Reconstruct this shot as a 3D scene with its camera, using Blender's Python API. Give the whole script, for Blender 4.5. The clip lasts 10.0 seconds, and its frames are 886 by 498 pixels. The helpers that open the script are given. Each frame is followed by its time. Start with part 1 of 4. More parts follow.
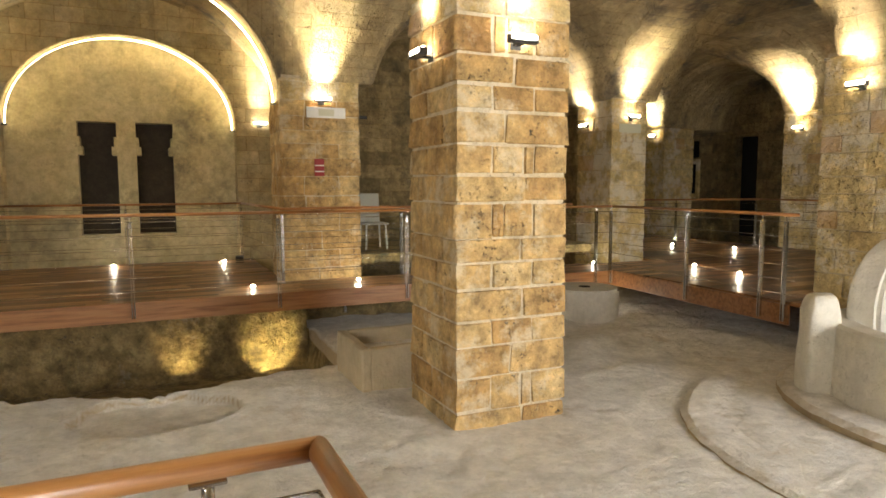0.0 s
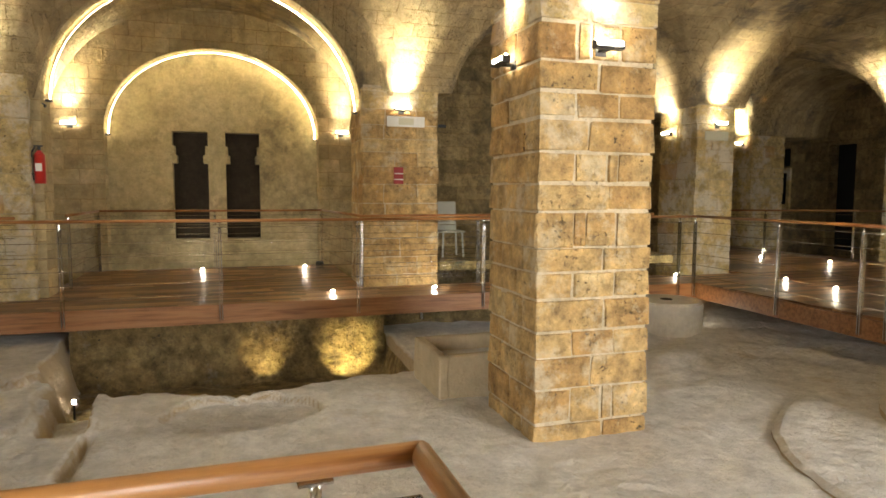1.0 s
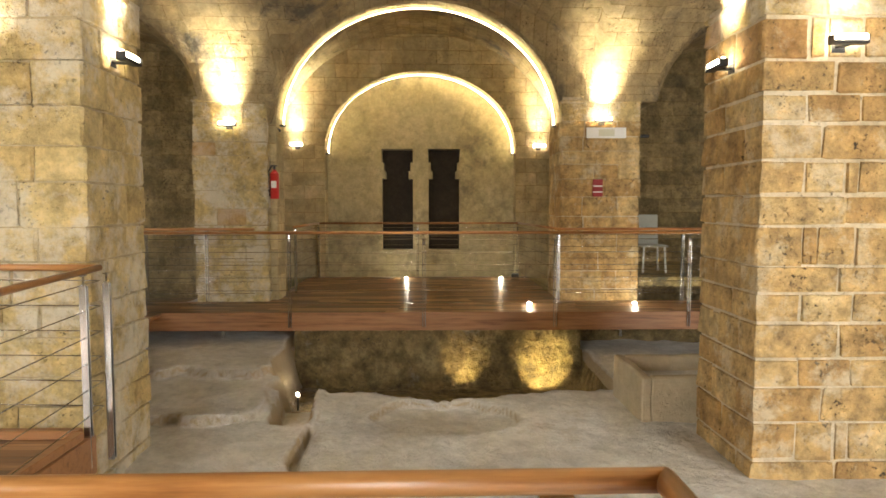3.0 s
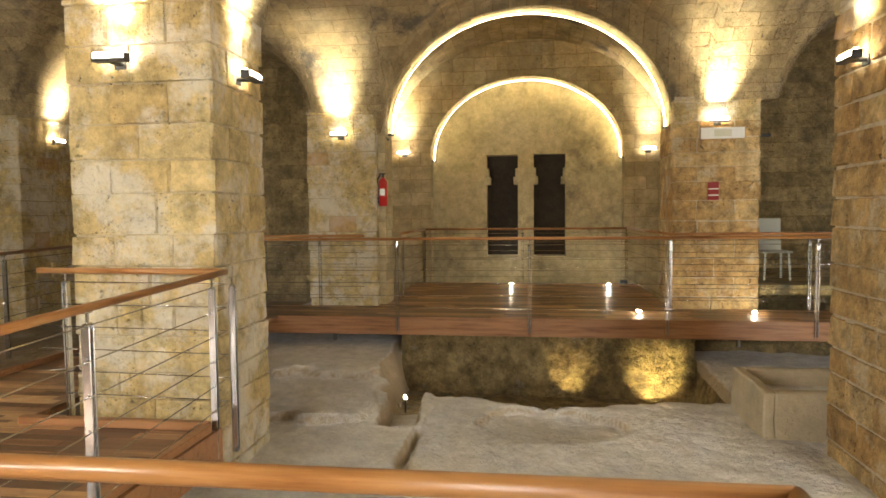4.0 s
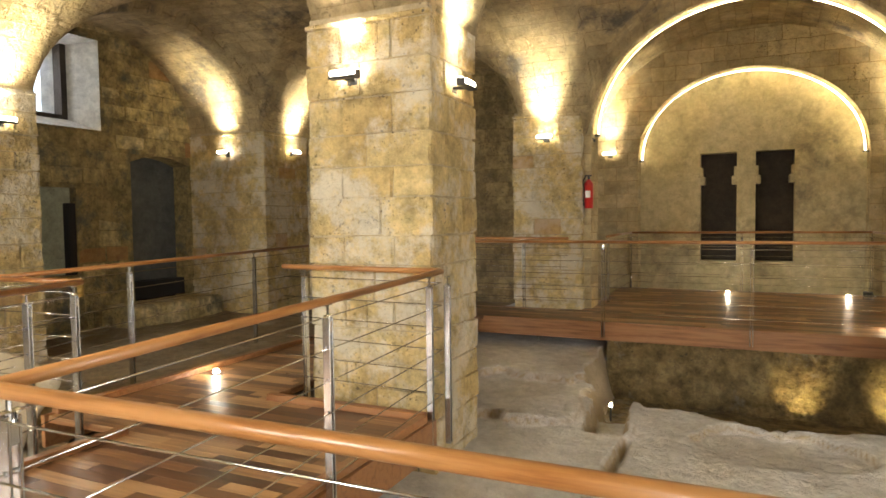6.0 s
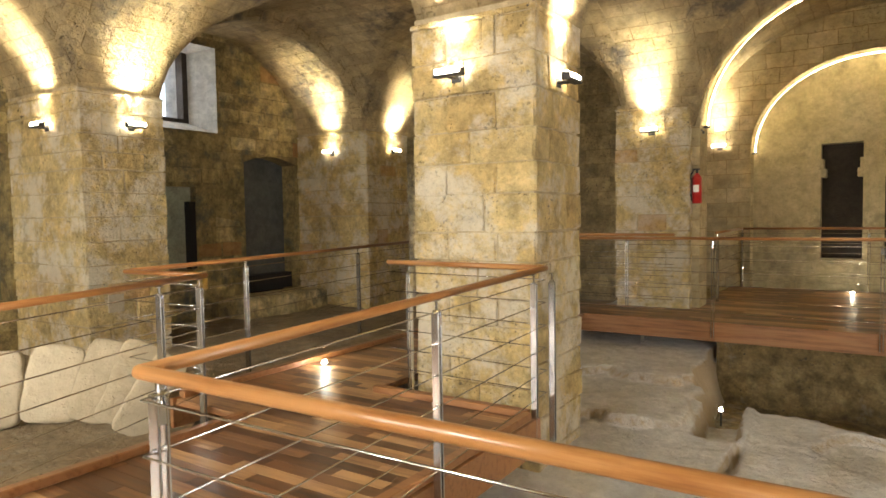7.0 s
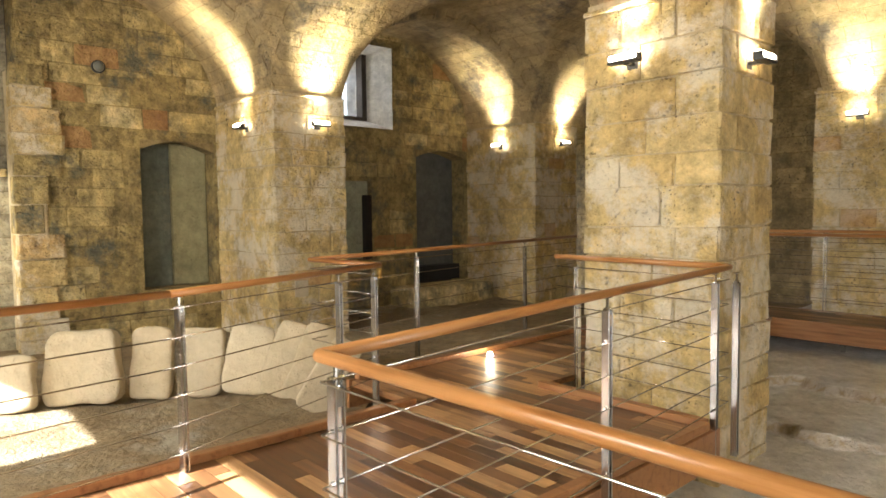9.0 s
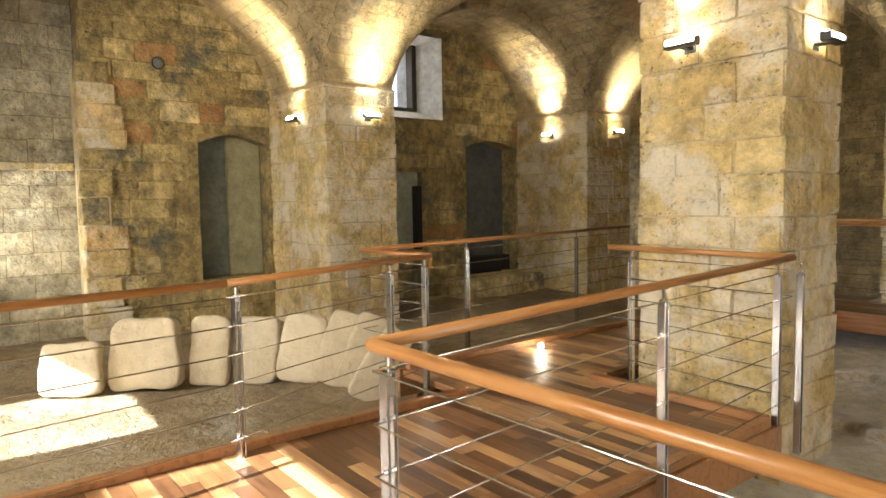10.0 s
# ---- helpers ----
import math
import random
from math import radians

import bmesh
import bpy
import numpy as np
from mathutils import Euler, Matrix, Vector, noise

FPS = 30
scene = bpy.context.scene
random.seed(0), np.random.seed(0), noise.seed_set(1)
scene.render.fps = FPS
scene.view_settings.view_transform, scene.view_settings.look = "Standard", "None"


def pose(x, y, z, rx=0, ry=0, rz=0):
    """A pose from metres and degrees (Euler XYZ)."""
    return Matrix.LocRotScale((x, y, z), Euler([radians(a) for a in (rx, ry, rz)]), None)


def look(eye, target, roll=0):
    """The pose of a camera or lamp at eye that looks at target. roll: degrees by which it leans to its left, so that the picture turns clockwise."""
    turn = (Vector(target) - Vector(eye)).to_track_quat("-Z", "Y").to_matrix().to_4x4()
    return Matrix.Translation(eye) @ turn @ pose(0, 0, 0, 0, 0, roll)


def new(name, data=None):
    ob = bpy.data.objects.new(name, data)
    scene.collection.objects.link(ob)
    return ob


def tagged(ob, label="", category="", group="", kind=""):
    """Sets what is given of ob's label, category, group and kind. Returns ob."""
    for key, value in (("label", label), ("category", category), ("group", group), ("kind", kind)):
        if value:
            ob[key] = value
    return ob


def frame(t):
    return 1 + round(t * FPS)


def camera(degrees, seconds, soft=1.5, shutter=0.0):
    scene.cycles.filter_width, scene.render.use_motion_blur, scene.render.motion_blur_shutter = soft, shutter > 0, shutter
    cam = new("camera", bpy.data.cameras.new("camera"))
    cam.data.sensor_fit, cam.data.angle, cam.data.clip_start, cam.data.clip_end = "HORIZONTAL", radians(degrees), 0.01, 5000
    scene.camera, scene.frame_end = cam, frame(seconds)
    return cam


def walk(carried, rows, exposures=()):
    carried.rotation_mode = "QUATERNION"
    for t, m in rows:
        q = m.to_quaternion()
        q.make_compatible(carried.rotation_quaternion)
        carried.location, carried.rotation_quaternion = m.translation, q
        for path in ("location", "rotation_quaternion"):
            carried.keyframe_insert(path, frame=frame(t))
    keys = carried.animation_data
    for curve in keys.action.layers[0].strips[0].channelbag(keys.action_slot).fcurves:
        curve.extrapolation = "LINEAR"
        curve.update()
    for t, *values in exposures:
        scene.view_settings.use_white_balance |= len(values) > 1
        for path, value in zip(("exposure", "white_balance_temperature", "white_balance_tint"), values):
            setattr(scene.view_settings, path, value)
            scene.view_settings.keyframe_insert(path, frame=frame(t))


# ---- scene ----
cam = camera(68.2, 10.0, soft=1.6)
PATH = [
    (0, 0.202, -0.005, 1.456, 84.38, 0.11, -24.14),
    (0.5, 0.179, 0.014, 1.452, 84.70, -0.18, -21.12),
    (1, 0.151, 0.023, 1.451, 85.12, -0.21, -17.71),
    (1.5, 0.123, 0.027, 1.451, 85.51, 0.16, -13.83),
    (2, 0.100, 0.036, 1.450, 85.71, -0.01, -9.74),
    (2.5, 0.076, 0.036, 1.456, 85.95, -0.11, -5.60),
    (4, 0.046, 0.015, 1.458, 86.75, 0.58, 7.99),
    (4.5, 0.035, 0.014, 1.457, 87.01, 0.77, 12.07),
    (5, 0.017, 0.019, 1.453, 87.15, 0.89, 16.50),
    (5.5, -0.008, 0.013, 1.451, 87.26, 0.80, 20.96),
    (7, -0.093, -0.050, 1.456, 86.99, 0.96, 33.53),
    (7.5, -0.110, -0.045, 1.456, 86.97, 1.16, 37.61),
    (8, -0.123, -0.035, 1.455, 86.74, 1.07, 41.34),
    (8.5, -0.133, -0.025, 1.454, 86.71, 0.80, 44.74),
    (9, -0.139, -0.019, 1.454, 86.63, 0.71, 48.00),
    (9.5, -0.147, -0.014, 1.453, 86.25, 0.79, 50.30),
    (10, -0.158, -0.012, 1.449, 85.90, 1.01, 52.33),
]
walk(cam, [(t, pose(x, y, z, rx, ry, rz)) for t, x, y, z, rx, ry, rz in PATH], exposures=[(0, 2.86), (4, 2.92), (10, 2.95)])

# ---- world and large lights ----
world = bpy.data.worlds.new("world")
scene.world = world
world.use_nodes = True
wn = world.node_tree
sky = wn.nodes.new("ShaderNodeTexSky")
sky.sky_type, sky.sun_disc = "NISHITA", False
sky.sun_elevation, sky.sun_rotation = radians(42), radians(250)
wn.links.new(sky.outputs[0], wn.nodes["Background"].inputs[0])
wn.nodes["Background"].inputs[1].default_value = 0.1
sun = new("sun", bpy.data.lights.new("sun", "SUN"))
sun.data.energy, sun.data.angle, sun.data.color = 5.0, radians(0.5), (1.0, 0.99, 0.97)
sun.matrix_world = look((0, 0, 0), (0.03, 1.0, -0.68))
WARM, AMBER = (1.0, 0.90, 0.66), (1.0, 0.90, 0.66)


def lamp(name, kind, m, watts, colour, size=0.1, size_y=0.0, angle=0.0):
    data = bpy.data.lights.new(name, kind)
    data.energy, data.color = watts, colour
    if kind == "AREA":
        data.shape, data.size, data.size_y, data.spread = "RECTANGLE", size, size_y or size, radians(angle or 180)
    else:
        data.shadow_soft_size = size
    if kind == "SPOT":
        data.spot_size, data.spot_blend = radians(angle), 0.5
    ob = new(name, data)
    ob.matrix_world = m
    return ob


# daylight in the openings of the south wall
DAY = (1.0, 0.96, 0.9)
lamp("window_daylight", "AREA", look((-6.52, -2.85, 2.2), (-5.6, 3.0, 0.8)), 32, (1.0, 0.95, 0.84), 1.2, 0.85)
lamp("window_daylight", "AREA", look((-3.32, -2.85, 2.72), (-2.4, 5.5, -0.4)), 44, (1.0, 0.95, 0.84), 1.15, 0.85)
lamp("doorway_daylight", "AREA", look((5.75, -2.85, 1.45), (2.2, 5.0, 0.3)), 88, DAY, 2.5, 2.9)

# ---- materials ----
def mat(name, rough=0.8, metal=0.0):
    m = bpy.data.materials.new(name)
    m.use_nodes = True
    b = m.node_tree.nodes["Principled BSDF"]
    b.inputs["Roughness"].default_value, b.inputs["Metallic"].default_value = rough, metal
    return m, m.node_tree, b


def node(nt, kind, ins=(), **props):
    n = nt.nodes.new(kind)
    for k, v in props.items():
        setattr(n, k, v)
    for k, v in ins:
        if hasattr(v, "is_linked"):
            nt.links.new(v, n.inputs[k])
        else:
            n.inputs[k].default_value = v
    return n


def ramp(nt, fac, stops):
    n = nt.nodes.new("ShaderNodeValToRGB")
    e = n.color_ramp.elements
    while len(e) < len(stops):
        e.new(0.5)
    for i, (p, c) in enumerate(stops):
        e[i].position, e[i].color = p, (*c, 1)
    nt.links.new(fac, n.inputs[0])
    return n.outputs[0]


def mix(nt, fac, a, b, mode="MIX"):
    n = nt.nodes.new("ShaderNodeMix")
    n.data_type, n.blend_type = "RGBA", mode
    for k, v in ((0, fac), (6, a), (7, b)):
        if hasattr(v, "is_linked"):
            nt.links.new(v, n.inputs[k])
        else:
            n.inputs[k].default_value = (*v, 1) if isinstance(v, tuple) else v
    return n.outputs[2]


def coords(nt, scale=(1, 1, 1), which="Object"):
    """Coordinates in metres; Position where pieces of one wall share one pattern."""
    if which == "Position":
        out = nt.nodes.new("ShaderNodeNewGeometry").outputs["Position"]
    else:
        out = nt.nodes.new("ShaderNodeTexCoord").outputs[which]
    return node(nt, "ShaderNodeMapping", [(0, out), ("Scale", scale)]).outputs[0]


def bump(nt, b, height, strength, distance):
    n = node(nt, "ShaderNodeBump", [("Strength", strength), ("Distance", distance), ("Height", height)])
    nt.links.new(n.outputs[0], b.inputs["Normal"])


def noise_tex(nt, vec, scale, detail=5.0, rough=0.6):
    return node(nt, "ShaderNodeTexNoise", [("Vector", vec), ("Scale", scale), ("Detail", detail), ("Roughness", rough)]).outputs[0]


def stone(name, tones, vary=0.35, pits=0.5, stain=None, rough=0.85, coarse=1.3, relief=0.012, blotch=0.26, accent=None, patch=0.9):
    """Soft limestone: two scales of tone, dark pits, optional grey stains; pieces differ by Random."""
    m, nt, b = mat(name, rough)
    p = coords(nt, which="Position")
    rnd = nt.nodes.new("ShaderNodeObjectInfo").outputs["Random"]
    big, fine = noise_tex(nt, p, coarse, 4), noise_tex(nt, p, 16, 8, 0.7)
    s = node(nt, "ShaderNodeMath", [(0, rnd), (1, vary)], operation="MULTIPLY").outputs[0]
    s = node(nt, "ShaderNodeMath", [(0, s), (1, big)], operation="ADD").outputs[0]
    s = node(nt, "ShaderNodeMath", [(0, fine), (1, 0.35), (2, s)], operation="MULTIPLY_ADD").outputs[0]
    s = node(nt, "ShaderNodeMapRange", [(0, s), (1, 0.38), (2, 0.95 + vary)]).outputs[0]
    n = len(tones)
    c = ramp(nt, s, [(i / (n - 1), t) for i, t in enumerate(tones)])
    v = node(nt, "ShaderNodeTexVoronoi", [("Vector", p), ("Scale", 38.0)]).outputs[0]
    grit = noise_tex(nt, p, 7, 3)
    pit = node(nt, "ShaderNodeMapRange", [(0, v), (1, 0.05), (2, 0.26), (3, 1.0), (4, 0.0)]).outputs[0]
    gm = node(nt, "ShaderNodeMapRange", [(0, grit), (1, 0.52), (2, 0.66)]).outputs[0]
    pit = node(nt, "ShaderNodeMath", [(0, pit), (1, gm)], operation="MULTIPLY").outputs[0]
    pf = node(nt, "ShaderNodeMath", [(0, pit), (1, pits)], operation="MULTIPLY").outputs[0]
    c = mix(nt, pf, c, (0.09, 0.065, 0.04))
    blot = node(nt, "ShaderNodeMapRange", [(0, noise_tex(nt, p, 5.5, 6, 0.75)), (1, 0.35), (2, 0.68), (3, 1 - blotch), (4, 1 + 0.8 * blotch)]).outputs[0]
    c = mix(nt, 1.0, c, blot, "MULTIPLY")
    spk = node(nt, "ShaderNodeMapRange", [(0, noise_tex(nt, p, 26, 3, 0.6)), (1, 0.60), (2, 0.68)]).outputs[0]
    spm = node(nt, "ShaderNodeMapRange", [(0, noise_tex(nt, p, 3.1, 3)), (1, 0.47), (2, 0.62), (3, 0.0), (4, pits)]).outputs[0]
    spk = node(nt, "ShaderNodeMath", [(0, spk), (1, spm)], operation="MULTIPLY").outputs[0]
    c = mix(nt, spk, c, (0.07, 0.055, 0.035))
    pit = node(nt, "ShaderNodeMath", [(0, pit), (1, spk)], operation="MAXIMUM").outputs[0]
    if stain:
        st = noise_tex(nt, p, patch, 7, 0.72)
        st = node(nt, "ShaderNodeMapRange", [(0, st), (1, stain[1]), (2, stain[1] + 0.12), (4, stain[2] if len(stain) > 2 else 1.0)]).outputs[0]
        c = mix(nt, st, c, stain[0])
    if accent:
        fr = node(nt, "ShaderNodeMath", [(0, rnd), (1, 17.3)], operation="MULTIPLY").outputs[0]
        fr = node(nt, "ShaderNodeMath", [(0, fr)], operation="FRACT").outputs[0]
        fr = node(nt, "ShaderNodeMapRange", [(0, fr), (1, 1 - accent[1]), (2, 1 - accent[1] + 0.01), (4, 0.5)]).outputs[0]
        c = mix(nt, fr, c, accent[0])
    nt.links.new(c, b.inputs["Base Color"])
    h = node(nt, "ShaderNodeMath", [(0, pit), (1, -1.2), (2, fine)], operation="MULTIPLY_ADD").outputs[0]
    h = node(nt, "ShaderNodeMath", [(0, grit), (1, 1.5), (2, h)], operation="MULTIPLY_ADD").outputs[0]
    bump(nt, b, h, 1.0, relief * 1.6)
    return m


M_BLOCK = stone("limestone block", [(0.29, 0.15, 0.05), (0.45, 0.275, 0.10), (0.56, 0.385, 0.165), (0.67, 0.53, 0.29)], 0.4, 0.95, ((0.64, 0.55, 0.38), 0.53, 0.7), 0.85, 1.8, 0.022, 0.5, None, 2.6)
M_BLOCK_PALE = stone("pale limestone block", [(0.40, 0.27, 0.10), (0.53, 0.38, 0.155), (0.60, 0.46, 0.21), (0.65, 0.53, 0.30)], 0.25, 0.95, ((0.70, 0.64, 0.52), 0.47, 0.75), 0.85, 1.3, 0.026, 0.42, ((0.47, 0.24, 0.085), 0.05), 1.7)
M_MORTAR = stone("lime mortar", [(0.44, 0.34, 0.20), (0.58, 0.48, 0.32), (0.70, 0.62, 0.47)], 0.05, 0.6)
M_MORTAR_PALE = stone("buff mortar", [(0.38, 0.28, 0.15), (0.50, 0.40, 0.24), (0.58, 0.49, 0.33)], 0.05, 0.9)
M_WALL = stone("old wall stone", [(0.18, 0.135, 0.06), (0.37, 0.275, 0.11), (0.54, 0.415, 0.18), (0.66, 0.56, 0.33)], 0.62, 0.95, ((0.095, 0.10, 0.08), 0.53, 0.85), 0.85, 2.6, 0.035, 0.55, ((0.42, 0.17, 0.06), 0.08), 1.5)
M_PLASTER = stone("aged plaster", [(0.38, 0.31, 0.17), (0.50, 0.42, 0.24), (0.56, 0.48, 0.30)], 0.0, 0.35, ((0.22, 0.19, 0.12), 0.55), 0.8, 0.8, 0.006)
M_VAULT = stone("vault stone", [(0.34, 0.24, 0.11), (0.48, 0.36, 0.18), (0.56, 0.44, 0.25)], 0.0, 0.8, ((0.16, 0.13, 0.09), 0.52), 0.85, 1.6, 0.03)
M_ROCK = stone("bare bedrock", [(0.50, 0.45, 0.37), (0.65, 0.62, 0.565), (0.73, 0.71, 0.675), (0.78, 0.77, 0.75)], 0.0, 0.25, ((0.42, 0.33, 0.21), 0.57, 0.75), 0.7, 0.9, 0.022, 0.2)
M_EARTH = stone("ochre earth", [(0.11, 0.075, 0.03), (0.26, 0.18, 0.07), (0.42, 0.32, 0.14)], 0.0, 0.9, ((0.40, 0.36, 0.28), 0.58, 0.8), 0.9, 3.4, 0.07, 0.55)
M_SLAB = stone("cut stone slab", [(0.40, 0.32, 0.20), (0.50, 0.42, 0.29), (0.57, 0.50, 0.37)], 0.3, 0.2, None, 0.8, 1.3, 0.01, 0.12)
M_MILL = stone("mill stone", [(0.52, 0.49, 0.42), (0.62, 0.59, 0.52), (0.68, 0.66, 0.60)], 0.05, 0.25, None, 0.75, 1.0, 0.01, 0.12)


# broken edges of the rock are browner than its worn top
nt = M_ROCK.node_tree
b = nt.nodes["Principled BSDF"]
up = node(nt, "ShaderNodeSeparateXYZ", [(0, nt.nodes.new("ShaderNodeNewGeometry").outputs["Normal"])]).outputs[2]
wear = node(nt, "ShaderNodeMath", [(0, noise_tex(nt, coords(nt, which="Position"), 9, 4)), (1, 0.3), (2, up)], operation="MULTIPLY_ADD").outputs[0]
wear = node(nt, "ShaderNodeMapRange", [(0, wear), (1, 0.75), (2, 1.08), (3, 0.85), (4, 0.0)]).outputs[0]
nt.links.new(mix(nt, wear, b.inputs["Base Color"].links[0].from_socket, (0.36, 0.26, 0.13)), b.inputs["Base Color"])


def add_courses(m, width, height, mortar, line, depth, lo=0.75):
    """Lays faint stone courses over a stone material by its UV map."""
    nt = m.node_tree
    b = nt.nodes["Principled BSDF"]
    t = nt.nodes.new("ShaderNodeTexCoord").outputs["UV"]
    wob = node(nt, "ShaderNodeTexNoise", [("Vector", t), ("Scale", 3.0)]).outputs["Color"]
    t = node(nt, "ShaderNodeVectorMath", [(0, wob), (1, (0.06, 0.06, 0.0)), (2, t)], operation="MULTIPLY_ADD").outputs[0]
    br = node(nt, "ShaderNodeTexBrick", [("Vector", t), ("Color1", (lo, lo, lo, 1)), ("Color2", (1.12, 1.12, 1.12, 1)), ("Mortar", line),
                                       ("Scale", 1.0), ("Mortar Size", 0.007), ("Mortar Smooth", 0.6), ("Brick Width", width), ("Row Height", height)])
    old = b.inputs["Base Color"].links[0].from_socket
    nt.links.new(mix(nt, 1.0, old, br.outputs[0], "MULTIPLY"), b.inputs["Base Color"])
    bp = b.inputs["Normal"].links[0].from_node
    h = bp.inputs["Height"].links[0].from_socket
    h = node(nt, "ShaderNodeMath", [(0, br.outputs["Fac"]), (1, -depth), (2, h)], operation="MULTIPLY_ADD").outputs[0]
    nt.links.new(h, bp.inputs["Height"])


add_courses(M_VAULT, 0.55, 0.26, 0.0, (0.70, 0.64, 0.55, 1), 0.8, 0.82)
# near-black tones put the shade of deep recesses into the stone colour
M_DARK = stone("recess stone with painted shade", [(0.022, 0.016, 0.011), (0.045, 0.034, 0.024), (0.075, 0.055, 0.04)], 0.1, 0.4)


def wood(name, tones, along="x", gloss=0.35, vary=1.0, which="Position"):
    m, nt, b = mat(name, gloss)
    rnd = nt.nodes.new("ShaderNodeObjectInfo").outputs["Random"]
    sc = {"x": (1.5, 22, 22), "y": (22, 1.5, 22), "z": (22, 22, 1.5)}[along]
    p = coords(nt, sc, which)
    off = node(nt, "ShaderNodeVectorMath", [(0, p), (1, (0, 0, 0))], operation="ADD")
    sh = node(nt, "ShaderNodeMath", [(0, rnd), (1, 40.0)], operation="MULTIPLY").outputs[0]
    nt.links.new(sh, off.inputs[1])
    g = noise_tex(nt, off.outputs[0], 1.0, 6, 0.65)
    s = node(nt, "ShaderNodeMath", [(0, rnd), (1, 0.62 * vary)], operation="MULTIPLY").outputs[0]
    s = node(nt, "ShaderNodeMath", [(0, g), (1, 0.75), (2, s)], operation="MULTIPLY_ADD").outputs[0]
    s = node(nt, "ShaderNodeMapRange", [(0, s), (1, 0.3), (2, 0.36 + 0.62 * vary)]).outputs[0]
    n = len(tones)
    nt.links.new(ramp(nt, s, [(i / (n - 1), t) for i, t in enumerate(tones)]), b.inputs["Base Color"])
    r = node(nt, "ShaderNodeMapRange", [(0, g), (3, gloss - 0.08), (4, gloss + 0.15)]).outputs[0]
    nt.links.new(r, b.inputs["Roughness"])
    bump(nt, b, g, 0.25, 0.002)
    return m


M_PLANK = wood("deck board", [(0.05, 0.022, 0.010), (0.12, 0.055, 0.023), (0.22, 0.105, 0.043), (0.46, 0.27, 0.125)], "x", 0.38)
M_BEAM = wood("deck fascia", [(0.14, 0.057, 0.02), (0.235, 0.10, 0.035), (0.30, 0.14, 0.055)], "x", 0.4, 0.2)
M_RAIL = wood("handrail wood", [(0.21, 0.08, 0.024), (0.34, 0.145, 0.043), (0.43, 0.205, 0.068)], "x", 0.28, 0.15, "Object")


def plain(name, colour, rough, metal=0.0, scale=30.0, depth=0.15):
    m, nt, b = mat(name, rough, metal)
    g = noise_tex(nt, coords(nt), scale, 4)
    lo = tuple(c * (1 - depth) for c in colour)
    nt.links.new(mix(nt, g, lo, colour), b.inputs["Base Color"])
    r = node(nt, "ShaderNodeMapRange", [(0, g), (3, max(rough - 0.08, 0.03)), (4, rough + 0.1)]).outputs[0]
    nt.links.new(r, b.inputs["Roughness"])
    return m


M_STEEL, nt, b = mat("brushed steel", 0.2, 1.0)
g = noise_tex(nt, coords(nt, (60, 60, 2)), 1.0, 3)
nt.links.new(mix(nt, g, (0.50, 0.50, 0.49), (0.66, 0.66, 0.65)), b.inputs["Base Color"])
M_BLACK = plain("black metal", (0.03, 0.03, 0.03), 0.45)
M_RED = plain("red enamel", (0.55, 0.03, 0.025), 0.3)
M_WHITE = plain("white plastic", (0.78, 0.77, 0.72), 0.5)
M_GREY = plain("grey panel", (0.45, 0.46, 0.40), 0.6)
M_SIGN = plain("sign board", (0.62, 0.60, 0.44), 0.5)
# near-black colour that stands for the darkness inside openings and holes
M_HOLE = plain("painted darkness", (0.015, 0.013, 0.011), 0.95)
M_IRON = plain("rusty iron", (0.12, 0.08, 0.06), 0.6, 0.6)


def glow(name, colour, strength):
    m, nt, b = mat(name, 0.3)
    b.inputs["Emission Color"].default_value = (*colour, 1)
    b.inputs["Emission Strength"].default_value = strength
    b.inputs["Base Color"].default_value = (0.8, 0.8, 0.8, 1)
    return m


M_GLOW = glow("lamp glass", (1.0, 0.86, 0.62), 9)
M_LED = glow("led strip", (1.0, 0.82, 0.45), 8.0)
M_SPOT = glow("marker light", (1.0, 0.93, 0.78), 34)
M_PANE = glow("bright sky behind pane", (0.95, 0.97, 1.0), 2)


# ---- mesh helpers ----
def mesh_of(bm, name, smooth=False):
    me = bpy.data.meshes.new(name)
    bm.to_mesh(me)
    bm.free()
    if smooth:
        for f in me.polygons:
            f.use_smooth = True
    return me


def part(name, bm, material, parent=None, label="", smooth=False):
    ob = new(name, mesh_of(bm, name, smooth))
    ob.data.materials.append(material)
    if parent:
        ob.parent = parent
    if label:
        ob["label"] = label
    return ob


def thing(name, label, category, m=None, group=""):
    ob = new(name)
    ob.empty_display_size = 0.1
    if m is not None:
        ob.matrix_world = m
    return tagged(ob, label, category, group)


def box(bm, x0, x1, y0, y1, z0, z1, bevel=0.0, m=None):
    r = bmesh.ops.create_cube(bm, size=1.0)
    vs = r["verts"]
    for v in vs:
        v.co = Vector((x0 + (v.co.x + 0.5) * (x1 - x0), y0 + (v.co.y + 0.5) * (y1 - y0), z0 + (v.co.z + 0.5) * (z1 - z0)))
    if bevel:
        es = list({e for v in vs for e in v.link_edges})
        out = bmesh.ops.bevel(bm, geom=es, offset=bevel, segments=1, affect="EDGES")
        vs = list({v for v in out["verts"]} | {v for v in vs if v.is_valid})
    if m is not None:
        bmesh.ops.transform(bm, matrix=m, verts=vs)
    return bm


def tube(bm, a, b, r, n=10, r2=None):
    a, b = Vector(a), Vector(b)
    d = b - a
    m = Matrix.Translation((a + b) / 2) @ d.to_track_quat("Z", "Y").to_matrix().to_4x4()
    bmesh.ops.create_cone(bm, cap_ends=True, segments=n, radius1=r, radius2=r if r2 is None else r2, depth=d.length, matrix=m)
    return bm


def structure(name, bm, material, label, category, smooth=False):
    return tagged(part(name, bm, material, None, "", smooth), label, category, kind="structure")


